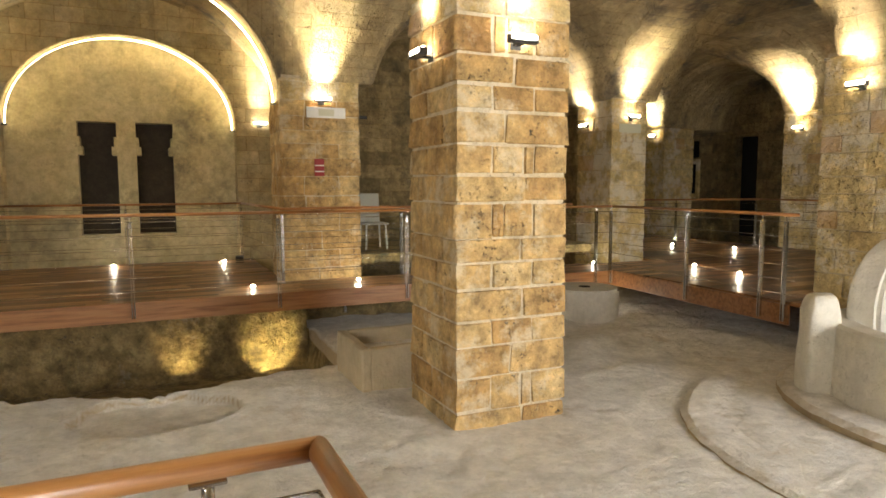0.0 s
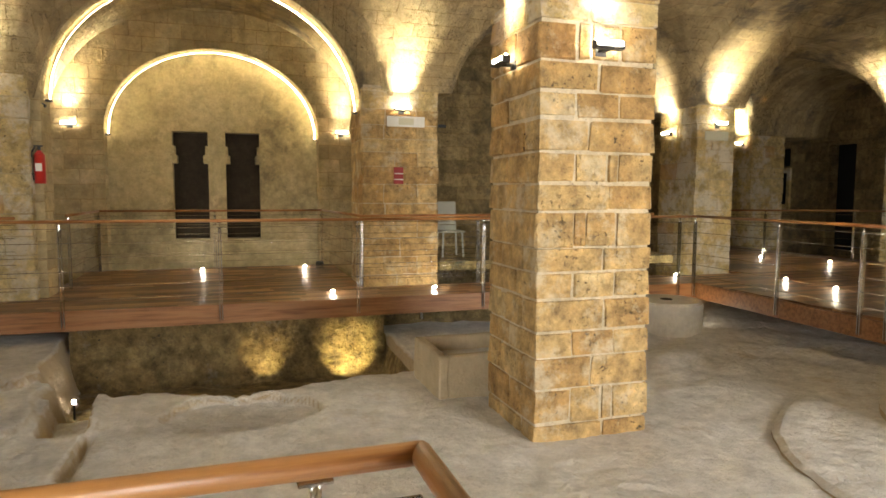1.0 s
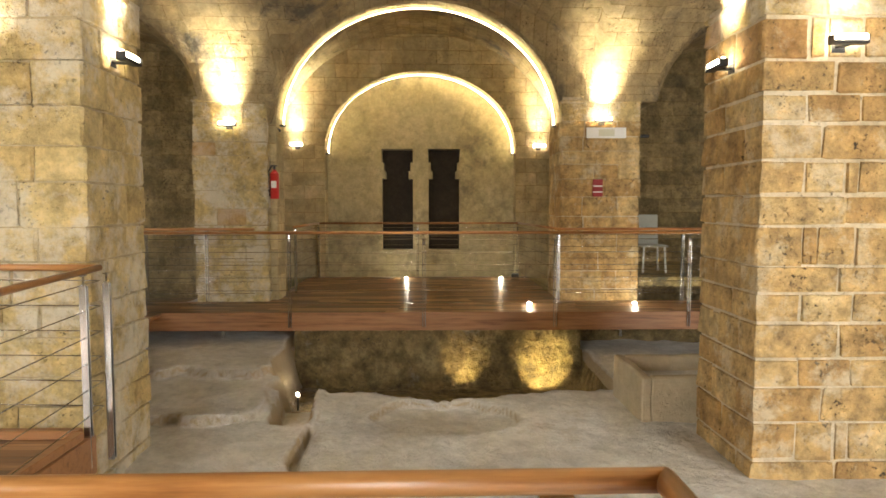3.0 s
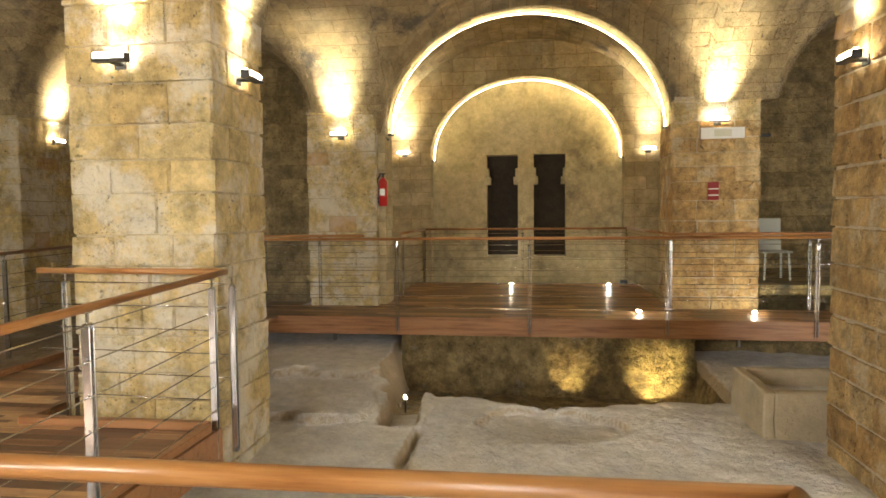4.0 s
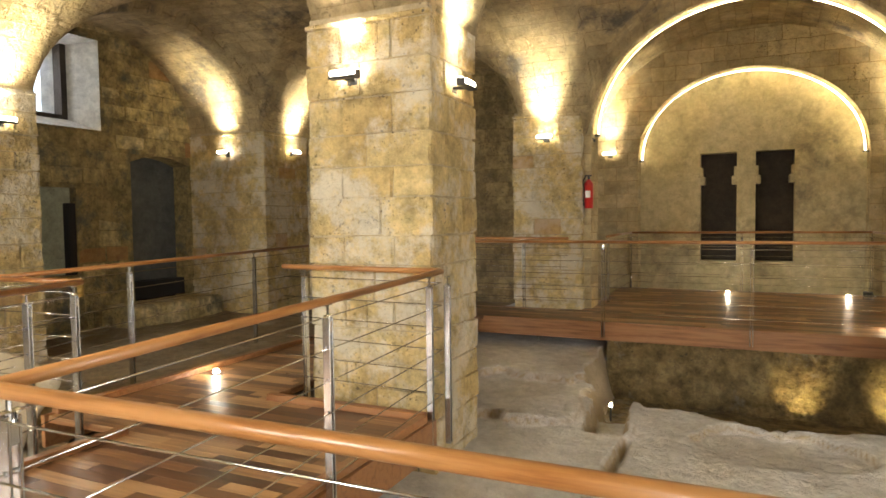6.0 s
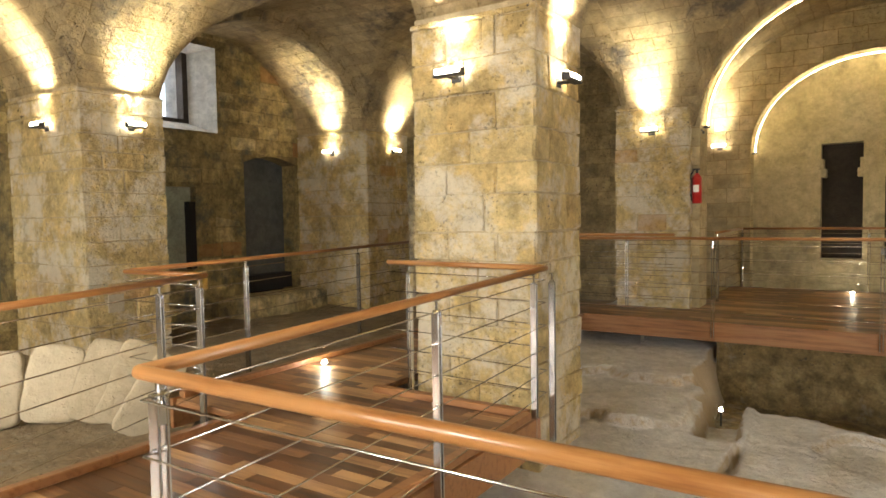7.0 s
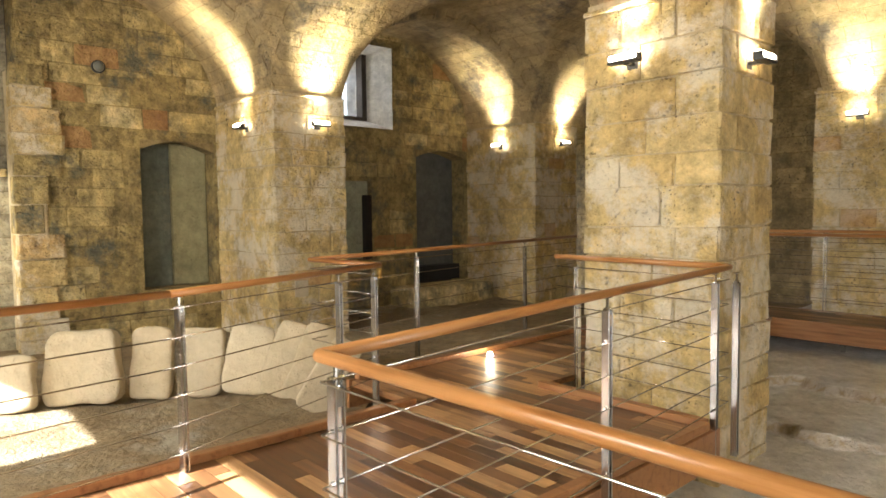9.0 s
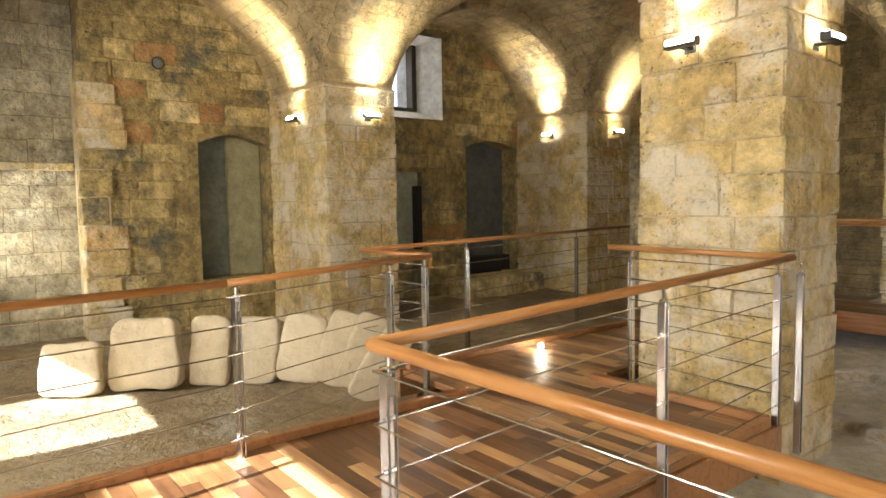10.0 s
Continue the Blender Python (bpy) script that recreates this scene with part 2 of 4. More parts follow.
def rough_stone(seed):
    """A unit block with worn edges and a slightly uneven face."""
    rnd = random.Random(seed)
    bm = bmesh.new()
    box(bm, -0.5, 0.5, -0.5, 0.5, -0.5, 0.5, 0.035)
    for v in bm.verts:
        v.co += Vector([rnd.uniform(-1, 1) * 0.026 for _ in range(3)])
    me = mesh_of(bm, "stone_block")
    return me


STONES = {}
for key, material in (("warm", M_BLOCK), ("pale", M_BLOCK_PALE), ("wall", M_WALL)):
    STONES[key] = []
    for k in range(7):
        me = rough_stone(k)
        me.materials.append(material)
        STONES[key].append(me)


def block(kind, rnd, parent, x0, x1, y0, y1, z0, z1):
    ob = new("stone_block", rnd.choice(STONES[kind]))
    ob.location = ((x0 + x1) / 2, (y0 + y1) / 2, (z0 + z1) / 2)
    ob.scale = (x1 - x0, y1 - y0, z1 - z0)
    ob.parent = parent
    return ob


SPRING, RISE = 3.02, 1.62


def pillar(name, x0, x1, y0, y1, z0, kind, seed, label, top=SPRING, joint=0.005):
    """A square pillar: a mortar core and courses of blocks standing a little proud of it, with a thin ledge on top."""
    rnd = random.Random(seed)
    bm = bmesh.new()
    box(bm, x0 + 0.015, x1 - 0.015, y0 + 0.015, y1 - 0.015, z0 - 0.3, top + 0.07)
    core = tagged(part(name, bm, M_MORTAR if kind == "warm" else M_MORTAR_PALE), label, "pillar")
    bm = bmesh.new()
    box(bm, x0 - 0.016, x1 + 0.016, y0 - 0.016, y1 + 0.016, top - 0.02, top + 0.02, 0.008)
    part("ledge", bm, M_BLOCK_PALE, core)
    z, odd = z0 - 0.1, 0
    while z < top - 0.05:
        h = min(rnd.uniform(0.2, 0.31), top - 0.02 - z)
        if top - 0.02 - z - h < 0.12:
            h = top - 0.02 - z
        g, d = joint * rnd.uniform(0.5, 1.5), 0.27 + 0.06 * odd
        za, zb = z + g, z + h - g
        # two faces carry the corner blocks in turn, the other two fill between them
        # courses above the lamps are paler stone, lamp whitening put into the colour
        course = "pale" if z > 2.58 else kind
        for face in range(4):
            along_x = face % 2 == 0
            lo, hi = (x0, x1) if along_x else (y0, y1)
            if (odd == 0) != along_x:
                lo, hi = lo + d, hi - d
            cuts, n = [lo], 1 if hi - lo < 0.62 and rnd.random() < 0.6 else 2 if hi - lo < 1.15 or rnd.random() < 0.55 else 3
            for k in range(1, n):
                cuts.append(lo + (hi - lo) * k / n + rnd.uniform(-0.13, 0.13))
            cuts.append(hi)
            full = (odd == 0) == along_x
            for k in range(n):
                p = rnd.uniform(0.002, 0.012)
                a = cuts[k] + (-p if full and k == 0 else g)
                b = cuts[k + 1] - (-p if full and k == n - 1 else g)
                ga, gb = rnd.uniform(-0.6, 0.6) * g, rnd.uniform(-0.6, 0.6) * g
                a, b = a + rnd.uniform(-0.4, 0.6) * g * (k > 0), b - rnd.uniform(-0.4, 0.6) * g * (k < n - 1)
                if face == 0:
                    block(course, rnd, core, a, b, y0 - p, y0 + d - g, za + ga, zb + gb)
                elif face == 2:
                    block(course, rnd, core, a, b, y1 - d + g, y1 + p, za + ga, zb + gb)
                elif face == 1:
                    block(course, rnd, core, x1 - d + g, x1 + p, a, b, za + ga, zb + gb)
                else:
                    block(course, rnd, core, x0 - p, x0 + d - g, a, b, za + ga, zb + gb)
        z += h
        odd = 1 - odd
    return core


# ---- vaulted ceiling ----
COLS = [(-8.0, -3.39), (-2.27, 2.45), (3.5, 7.95), (9.15, 13.6)]
ROWS = [(-0.6, 4.6), (5.5, 9.95)]


def arch(v, spans):
    for a, b in spans:
        if a < v < b:
            u = (v - (a + b) / 2) / ((b - a) / 2)
            return math.sqrt(max(0.0, 1 - u * u))
    return 0.0


def rows_at(x):
    k = min(1.0, max(0.0, (-3.39 - x) / 4.6))
    return [(-0.6, 4.6 - 0.5 * k), (5.5 - 0.3 * k, 9.95 - 0.6 * k)]


def ceiling_z(x, y):
    fx, fy = arch(x, COLS), arch(y, rows_at(x))
    if x > 9.2:
        fy = arch(y, [(-0.6, 4.6), (5.6, 9.6), (10.75, 14.55)])
    z = SPRING + RISE * max(fx, fy)
    if -3.0 < x < 2.65 and y > 10.6:
        z = 2.65 + 2.25 * arch(x, [(-2.95, 2.6)])
    elif -2.9 < x < 2.6 and y > 10.0:
        z = 2.7 + 1.95 * arch(x, [(-2.3, 2.08)])
    elif (fx == 0 or fy == 0) and -8.3 < x:
        z -= 0.14 * (max(fx, fy) > 0.05)
    return z + 0.02 * noise.noise(Vector((x * 1.7, y * 1.7, z * 1.7)))


def sheet(xs, ys, fz):
    bm = bmesh.new()
    g = [[bm.verts.new((x, y, fz(x, y))) for y in ys] for x in xs]
    for i in range(len(xs) - 1):
        for j in range(len(ys) - 1):
            bm.faces.new((g[i][j], g[i + 1][j], g[i + 1][j + 1], g[i][j + 1]))
    return bm


bm = sheet(np.arange(-10.6, 16.9, 0.08), np.arange(-2.9, 17.5, 0.08), ceiling_z)
uv = bm.loops.layers.uv.new("courses")
for f in bm.faces:
    c = f.calc_center_median()
    across_x = arch(c.x, COLS) >= arch(c.y, rows_at(c.x)) or c.y > 10.0
    for l in f.loops:
        p = l.vert.co
        span = [s for s in (COLS if across_x else rows_at(c.x)) if s[0] - 0.2 < (p.x if across_x else p.y) < s[1] + 0.2]
        a, b = span[0] if span else (0, 1)
        w = p.x if across_x else p.y
        t = math.acos(max(-1.0, min(1.0, (w - (a + b) / 2) / ((b - a) / 2)))) * (b - a) / 2
        l[uv].uv = (p.y if across_x else p.x, t if span else w)
structure("ceiling", bm, M_VAULT, "warm limestone groin vaults with stained courses", "vault", True)

# ---- ground ----
def smooth01(v, a, b):
    u = min(1.0, max(0.0, (v - a) / (b - a)))
    return u * u * (3 - 2 * u)


def ground_z(x, y):
    n1 = noise.noise(Vector((x * 0.9, y * 0.9, 0.3)))
    n2 = noise.noise(Vector((x * 3.1, y * 3.1, 7.3)))
    n3 = noise.noise(Vector((x * 9.0, y * 9.0, 2.1)))
    n4 = noise.noise(Vector((x * 21.0, y * 21.0, 4.4)))
    z = -0.58 + 0.04 * n1 + 0.018 * n2 + 0.010 * n3 + 0.005 * n4
    wob = 0.14 * n2 + 0.04 * n3
    # rock shelf beside the trench, in two steps
    left = smooth01(-1.62 + side(y) - x, 0, 0.06) * smooth01(x, -4.5, -4.2)
    z += 0.09 * left * smooth01(y + 0.35 * n2 + 0.08 * n3, 5.95, 6.0)
    z += 0.10 * left * smooth01(y - 0.3 * n2 - 0.08 * n3 + 0.12 * (x + 2), 7.4, 7.46)
    # worn slab in the middle
    hump = hump_at(x, y, wob)
    z -= 0.085 * hump
    # trench
    pit = pit_at(x, y, wob)
    # cut slot running out of the trench
    slot = smooth01(0.2 - abs(x + 1.33 + 0.12 * (y - 6.6)) + 0.03 * n3, 0, 0.06) * smooth01(y, 5.95, 6.15) * smooth01(7.4 - y, 0, 0.2)
    z -= max(0.5 * pit, 0.26 * slot)
    crack = smooth01(0.05 - abs(x + 1.02 + 0.07 * n2), 0, 0.03) * smooth01(y, 4.9, 5.2) * smooth01(6.0 - y, 0, 0.2)
    z -= 0.13 * crack
    # broken slab in front of the slot stands a little higher on its left side
    z += 0.035 * smooth01(-1.02 + 0.07 * n2 - x, 0, 0.03) * smooth01(y, 4.6, 5.3) * (1 - left * smooth01(y, 5.95, 6.0))
    # worn hollows and ridges towards the mill
    z += 0.035 * math.sin(7 * math.hypot(x - 6.2, y - 6.0) + 2 * n1) * smooth01(x, 3.6, 4.6) * smooth01(y, 5.6, 6.4)
    # flat ground of the side aisle
    z += 0.26 * smooth01(-4.0 - x, 0, 0.5)
    return z


def hump_at(x, y, wob):
    return smooth01(1.0 - math.hypot((x - 0.2) / 0.72, (y - 6.28) / 0.56) + 0.9 * wob, 0, 0.08)


def side(y):
    """The wandering left edge of the trench."""
    return 0.05 * math.sin(2.2 * y + 0.5) + 0.04 * math.sin(6.1 * y) - 0.10 * smooth01(y, 7.4, 7.5) - 0.16 * smooth01(y, 7.5, 8.8)


def pit_at(x, y, wob):
    edge = trench_edge(x) + 0.5 * wob
    return smooth01(y - edge, 0, 0.10) * smooth01(9.05 - y, 0, 0.04) * smooth01(x + 1.62 - side(y), 0, 0.16) * smooth01(2.25 - x, 0, 0.2)


def trench_edge(x):
    return 7.04 - 0.2 * math.exp(-((x - 0.2) / 0.62) ** 4) + 0.12 * max(0.0, x - 0.7)


xs = list(np.arange(-10.6, -4.6, 0.2)) + list(np.arange(-4.6, -3.0, 0.06)) + list(np.arange(-3.0, 2.5, 0.033)) + list(np.arange(2.5, 8.6, 0.06)) + list(np.arange(8.6, 17.2, 0.4))
ys = list(np.arange(-2.9, 2.0, 0.25)) + list(np.arange(2.0, 5.6, 0.06)) + list(np.arange(5.6, 9.2, 0.033)) + list(np.arange(9.2, 17.6, 0.25))
ground = structure("ground", sheet(xs, ys, ground_z), M_ROCK, "pale excavated bedrock floor with worn steps and a trench", "ground", True)
ground.data.materials.append(M_EARTH)
for f in ground.data.polygons:
    c = f.center
    wob = 0.14 * noise.noise(Vector((c.x * 3.1, c.y * 3.1, 7.3))) + 0.04 * noise.noise(Vector((c.x * 9.0, c.y * 9.0, 2.1)))
    if c.x < -4.3:
        f.material_index = 2
    elif c.x + 1.62 - side(c.y) > 0.14 and (pit_at(c.x, c.y - 0.05, wob) > 0.3 or pit_at(c.x, c.y, wob) > 0.6 or (8.8 < c.y < 9.08 and c.x < 2.15)):
        f.material_index = 1
ground.data.materials.append(stone("packed earth", [(0.16, 0.11, 0.055), (0.27, 0.20, 0.11), (0.36, 0.29, 0.18)], 0.0, 0.7, ((0.38, 0.34, 0.26), 0.57), 0.9, 1.5, 0.03))

bm = sheet(np.arange(-6.2, 7.4, 0.06), np.arange(0, 1.25, 0.06), lambda x, y: 0.0)
for w in bm.verts:
    w.co = Vector((w.co.x, (8.97 if -1.85 < w.co.x < 2.2 else 9.7) + 0.06 * noise.noise(Vector((w.co.x * 3, 0, w.co.y * 4))), -1.25 + w.co.y))
structure("walkway_footing", bm, M_EARTH, "rough earthy footing wall under the far walkway", "wall")

# ---- pillars ----
pillar("pillar", 2.45, 3.5, 4.75, 5.75, -0.6, "warm", 11, "square pillar of orange limestone blocks with pale joints", joint=0.011)
pillar("pillar", -3.39, -2.27, 4.5, 5.4, -0.6, "pale", 12, "square pillar of pale limestone blocks beside the walkway")
pillar("pillar", -3.5, -2.41, 10.0, 11.0, -0.5, "pale", 13, "square limestone pillar behind the far walkway")
pillar("pillar", 2.05, 3.24, 10.0, 11.0, -0.5, "warm", 14, "orange limestone pillar carrying a sign")
pillar("pillar", 8.1, 8.92, 9.95, 11.0, -0.5, "pale", 15, "limestone pillar beside the side walkway")
pillar("pillar", 8.1, 9.2, 4.75, 5.75, -0.6, "pale", 16, "limestone pillar beyond the mill")
pillar("pillar", 13.6, 14.7, 9.6, 10.7, -0.2, "pale", 19, "shaded limestone pillar in the side hall")
pillar("pillar", 13.6, 14.7, 14.55, 15.65, -0.2, "pale", 20, "far limestone pillar of the side hall")
pillar("pillar", -9.8, -8.0, 4.1, 5.2, -0.5, "pale", 17, "wall pillar of yellow limestone blocks")
pillar("pillar", -9.8, -8.0, 9.35, 10.6, -0.5, "pale", 18, "wall pillar of yellow limestone at the aisle's end")

# ---- walls ----
def wall(name, x0, x1, y0, y1, z0, z1, material, label):
    bm = bmesh.new()
    box(bm, x0, x1, y0, y1, z0, z1)
    return structure(name, bm, material, label, "wall")


def holed(name, axis, at, thick, u0, u1, z0, z1, holes, material, label):
    """A wall across x or y at a place, thick away from the hall, with rectangular openings (u0, u1, z0, z1) right through it."""
    us = sorted({u0, u1, *[h[0] for h in holes], *[h[1] for h in holes]})
    zs = sorted({z0, z1, *[h[2] for h in holes], *[h[3] for h in holes]})
    bm = bmesh.new()
    uvl = bm.loops.layers.uv.new("courses")
    for a, b in zip(us, us[1:]):
        for c, d in zip(zs, zs[1:]):
            mu, mz = (a + b) / 2, (c + d) / 2
            if any(h[0] < mu < h[1] and h[2] < mz < h[3] for h in holes):
                continue
            if axis == "x":
                box(bm, min(at, at + thick), max(at, at + thick), a, b, c, d)
            else:
                box(bm, a, b, min(at, at + thick), max(at, at + thick), c, d)
    for f in bm.faces:
        for l in f.loops:
            l[uvl].uv = (l.vert.co.x + l.vert.co.y, l.vert.co.z)
    return structure(name, bm, material, label, "wall")


def arched(name, m, thick, u0, u1, z0, z1, a, b, spring, rise, material, label, category="wall", sill=None):
    """A wall in the local x-z plane of m, with one arched opening from a to b."""
    bm = bmesh.new()
    uvl = bm.loops.layers.uv.new("courses")

    def cell(pts):
        lo = [bm.verts.new((p[0], 0, p[1])) for p in pts]
        hi = [bm.verts.new((p[0], thick, p[1])) for p in pts]
        bm.faces.new(lo)
        bm.faces.new(hi[::-1])
        for i in range(len(pts)):
            j = (i + 1) % len(pts)
            bm.faces.new((lo[i], hi[i], hi[j], lo[j]))

    low = z0 if sill is None else sill
    if a > u0:
        cell([(u0, z0), (a, z0), (a, z1), (u0, z1)])
    if b < u1:
        cell([(b, z0), (u1, z0), (u1, z1), (b, z1)])
    if sill is not None:
        cell([(a, z0), (b, z0), (b, sill), (a, sill)])
    n = 24
    arc = [((a + b) / 2 - (b - a) / 2 * math.cos(math.pi * k / n), spring + rise * math.sin(math.pi * k / n)) for k in range(n + 1)]
    for p, q in zip(arc, arc[1:]):
        cell([p, q, (q[0], z1), (p[0], z1)])
    bmesh.ops.remove_doubles(bm, verts=bm.verts, dist=0.0005)
    bmesh.ops.recalc_face_normals(bm, faces=bm.faces)
    for f in bm.faces:
        for l in f.loops:
            l[uvl].uv = (l.vert.co.x, l.vert.co.z) if abs(f.normal.y) > 0.5 else (l.vert.co.y, l.vert.co.x + l.vert.co.z)
    bmesh.ops.transform(bm, matrix=m, verts=bm.verts)
    return structure(name, bm, material, label, category)


M_COURSED = stone("coursed wall stone", [(0.20, 0.145, 0.07), (0.37, 0.27, 0.12), (0.50, 0.38, 0.19)], 0.0, 0.9, ((0.075, 0.068, 0.05), 0.53, 0.6), 0.85, 2.0, 0.035, 0.4)
add_courses(M_COURSED, 0.5, 0.27, 0.0, (0.8, 0.75, 0.65, 1), 1.0, 0.68)
M_PALECOURSE = stone("pale coursed stone", [(0.30, 0.25, 0.15), (0.47, 0.41, 0.27), (0.60, 0.55, 0.41)], 0.0, 0.8, ((0.12, 0.10, 0.07), 0.57, 0.8), 0.85, 2.0, 0.03, 0.4)
add_courses(M_PALECOURSE, 0.62, 0.3, 0.0, (0.6, 0.55, 0.45, 1), 1.2, 0.75)
holed("wall_south", "y", -2.8, -0.4, -10.9, 17.2, -1, 5, [(-7.3, -5.75, 1.7, 2.75), (-3.95, -2.7, 2.3, 3.2), (4.5, 7.0, 0.0, 2.9)], M_COURSED, "coursed limestone wall with two small windows")
HOLES = [(3.0, 4.06, 0.38, 2.5), (8.0, 9.3, -0.4, 2.62), (6.1, 7.45, 2.95, 4.42), (6.38, 6.97, 0.6, 2.0)]
west = holed("wall_west_1", "x", -9.8, -0.45, 1.55, 10.9, -1, 5, HOLES, M_WALL, "old stained limestone wall with niches and a window")
holed("wall_west_2", "x", -10.3, -0.4, -2.8, 1.55, -1, 5, [], M_PALECOURSE, "recessed wall of grey and buff stone blocks")
holed("wall_west_back", "x", -10.25, -0.4, 1.55, 10.9, -1, 5, [(6.1, 7.1, 3.2, 4.42)], M_DARK, "stone coloured near-black for shade at the back of the niches")
holed("wall_east", "x", 16.2, 0.35, -2.8, 17.3, -1, 5, [(15.85, 16.6, 1.15, 2.1), (15.8, 16.65, 2.3, 2.85), (13.6, 14.45, -0.1, 2.85)], M_COURSED, "limestone end wall with a small window and a dark doorway")
# black sheet: the unlit depth behind the openings is put into its colour
holed("wall_east_back", "x", 16.75, 0.2, -2.8, 17.3, -1, 5, [], M_HOLE, "black sheet standing for the darkness behind the end wall's openings")
bm = bmesh.new()
for y0, y1, z0, z1 in ((15.72, 15.85, 1.0, 2.25), (16.6, 16.73, 1.0, 2.25), (15.85, 16.6, 2.1, 2.25), (15.85, 16.6, 1.0, 1.15)):
    box(bm, 16.12, 16.2, y0, y1, z0, z1, 0.01)
structure("window_surround", bm, M_BLOCK_PALE, "pale dressed stone surround of a small dark window", "window")
holed("wall_north_1", "y", 12.4, 0.3, -10.1, -3.2, -1, 5, [], M_COURSED, "dark stained rough stone wall")
holed("wall_north_3", "y", 12.9, 0.3, 2.9, 8.8, -1, 5, [], M_COURSED, "stained rough stone wall")
holed("wall_north_4", "y", 17.2, 0.3, 8.8, 16.6, -1, 5, [], M_COURSED, "stained stone wall of the side hall")
holed("wall_north_5", "x", 8.9, -0.3, 11.0, 17.2, -1, 5, [], M_COURSED, "stone side wall of the side hall")
holed("wall_bay_left", "x", -2.95, -0.2, 10.9, 13.9, -1, 5, [], M_COURSED, "stone side wall of the arched bay")
holed("wall_bay_right", "x", 2.6, 0.2, 10.9, 13.9, -1, 5, [], M_COURSED, "stone side wall of the arched bay")
W_L, W_R = (-0.97, -0.31, 0.52, 2.64), (0.02, 0.68, 0.52, 2.64)
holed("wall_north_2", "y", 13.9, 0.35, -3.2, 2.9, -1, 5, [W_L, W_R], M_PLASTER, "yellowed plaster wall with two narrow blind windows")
holed("wall_north_back", "y", 14.25, 0.2, -3.2, 2.9, -1, 5, [], M_DARK, "stone coloured near-black for shade behind the blind windows")
M_ARCHES = stone("arch stone", [(0.40, 0.30, 0.15), (0.52, 0.41, 0.22), (0.60, 0.50, 0.31)], 0.0, 0.6, ((0.22, 0.18, 0.11), 0.56), 0.85, 1.4, 0.015)
add_courses(M_ARCHES, 0.45, 0.27, 0.0, (0.7, 0.62, 0.5, 1), 0.8)
arched("arch_outer", pose(0, 10.15, 0), 0.5, -2.42, 2.06, -0.5, 4.95, -2.29, 2.06, 2.72, 1.84, M_ARCHES, "broad limestone arch between two pillars", "arch")
arched("arch_inner", pose(0, 13.4, 0), 0.35, -2.95, 2.6, -0.5, 5.1, -2.08, 1.80, 2.58, 1.58, M_ARCHES, "round limestone arch framing the plastered wall", "arch")
for w in (W_L, W_R):
    bm = bmesh.new()
    # jamb stones that narrow the opening in its middle
    for s, x in ((1, w[0]), (-1, w[1])):
        box(bm, min(x, x + s * 0.05), max(x, x + s * 0.05), 13.88, 14.2, 2.18, 2.36, 0.008)
        box(bm, min(x, x + s * 0.09), max(x, x + s * 0.09), 13.89, 14.2, 2.02, 2.18, 0.008)
    structure("window_jamb", bm, M_PLASTER, "worn plaster jambs of a blind window", "window")


def led_arch(y, a, b, spring, rise, drop):
    """A glowing strip along the underside of an arch, with a small holder at each foot."""
    ob = thing("light_strip", "glowing warm light strip along the arch", "light strip", pose((a + b) / 2, y, spring), "arch light strips")
    n, hw = 40, (b - a) / 2
    bm = bmesh.new()
    pts = [(-hw, -drop)] + [(-hw * math.cos(math.pi * k / n), rise * math.sin(math.pi * k / n)) for k in range(n + 1)] + [(hw, -drop)]
    rings = []
    for x, z in pts:
        rings.append([bm.verts.new((x * 0.985 + dx * 0.007, dy, z - 0.02 + dz * 0.007)) for dx, dy, dz in ((0, -0.007, 0), (1, 0, 1), (0, 0.007, 0), (-1, 0, -1))])
    for r, q in zip(rings, rings[1:]):
        for i in range(4):
            bm.faces.new((r[i], r[(i + 1) % 4], q[(i + 1) % 4], q[i]))
    part("strip", bm, M_LED, ob)
    for s in (-1, 1):
        bm = bmesh.new()
        box(bm, s * hw - 0.06, s * hw + 0.06, -0.06, 0.04, -drop - 0.03, -drop, 0.004)
        part("holder", bm, M_BLACK, ob)
    return ob


led_arch(10.45, -2.27, 2.04, 2.72, 1.82, 0.0)
led_arch(13.62, -2.06, 1.78, 2.58, 1.56, 0.05)

# ---- decks ----
def deck(name, x0, x1, y0, y1, seed, label, width=0.1):
    rnd = random.Random(seed)
    bm = bmesh.new()
    box(bm, x0, x1, y0, y1, -0.05, -0.024)
    base = tagged(part(name, bm, M_BEAM), label, "walkway", kind="structure")
    y = y0
    while y < y1 - 0.02:
        w = min(width, y1 - y)
        x = x0 - rnd.uniform(0, 0.8)
        while x < x1:
            l = rnd.uniform(3.5, 9.0) * width
            a, b = max(x, x0), min(x + l, x1)
            if b - a > 0.03:
                ob = new("deck_board", BOARD)
                ob.location, ob.scale = ((a + b) / 2, y + w / 2, -0.012), (b - a - 0.003, w - 0.003, 0.024)
                ob.parent = base
            x += l
        y += w
    return base


bm = bmesh.new()
box(bm, -0.5, 0.5, -0.5, 0.5, -0.5, 0.5)
BOARD = mesh_of(bm, "deck_board")
BOARD.materials.append(M_PLANK)
FAR_Y = 8.94
deck("walkway_far", -6.2, 7.4, FAR_Y, 9.95, 1, "far wooden walkway along the trench", 0.12)
deck("walkway_bay", -2.4, 2.04, 9.95, 13.4, 2, "wooden platform inside the arched bay", 0.12)
deck("walkway_side", 7.4, 13.5, 5.4, 9.8, 3, "wooden side walkway beside the mill", 0.14)
deck("walkway_hall", 9.15, 13.5, 9.8, 16.0, 8, "wooden floor of the side hall", 0.2)
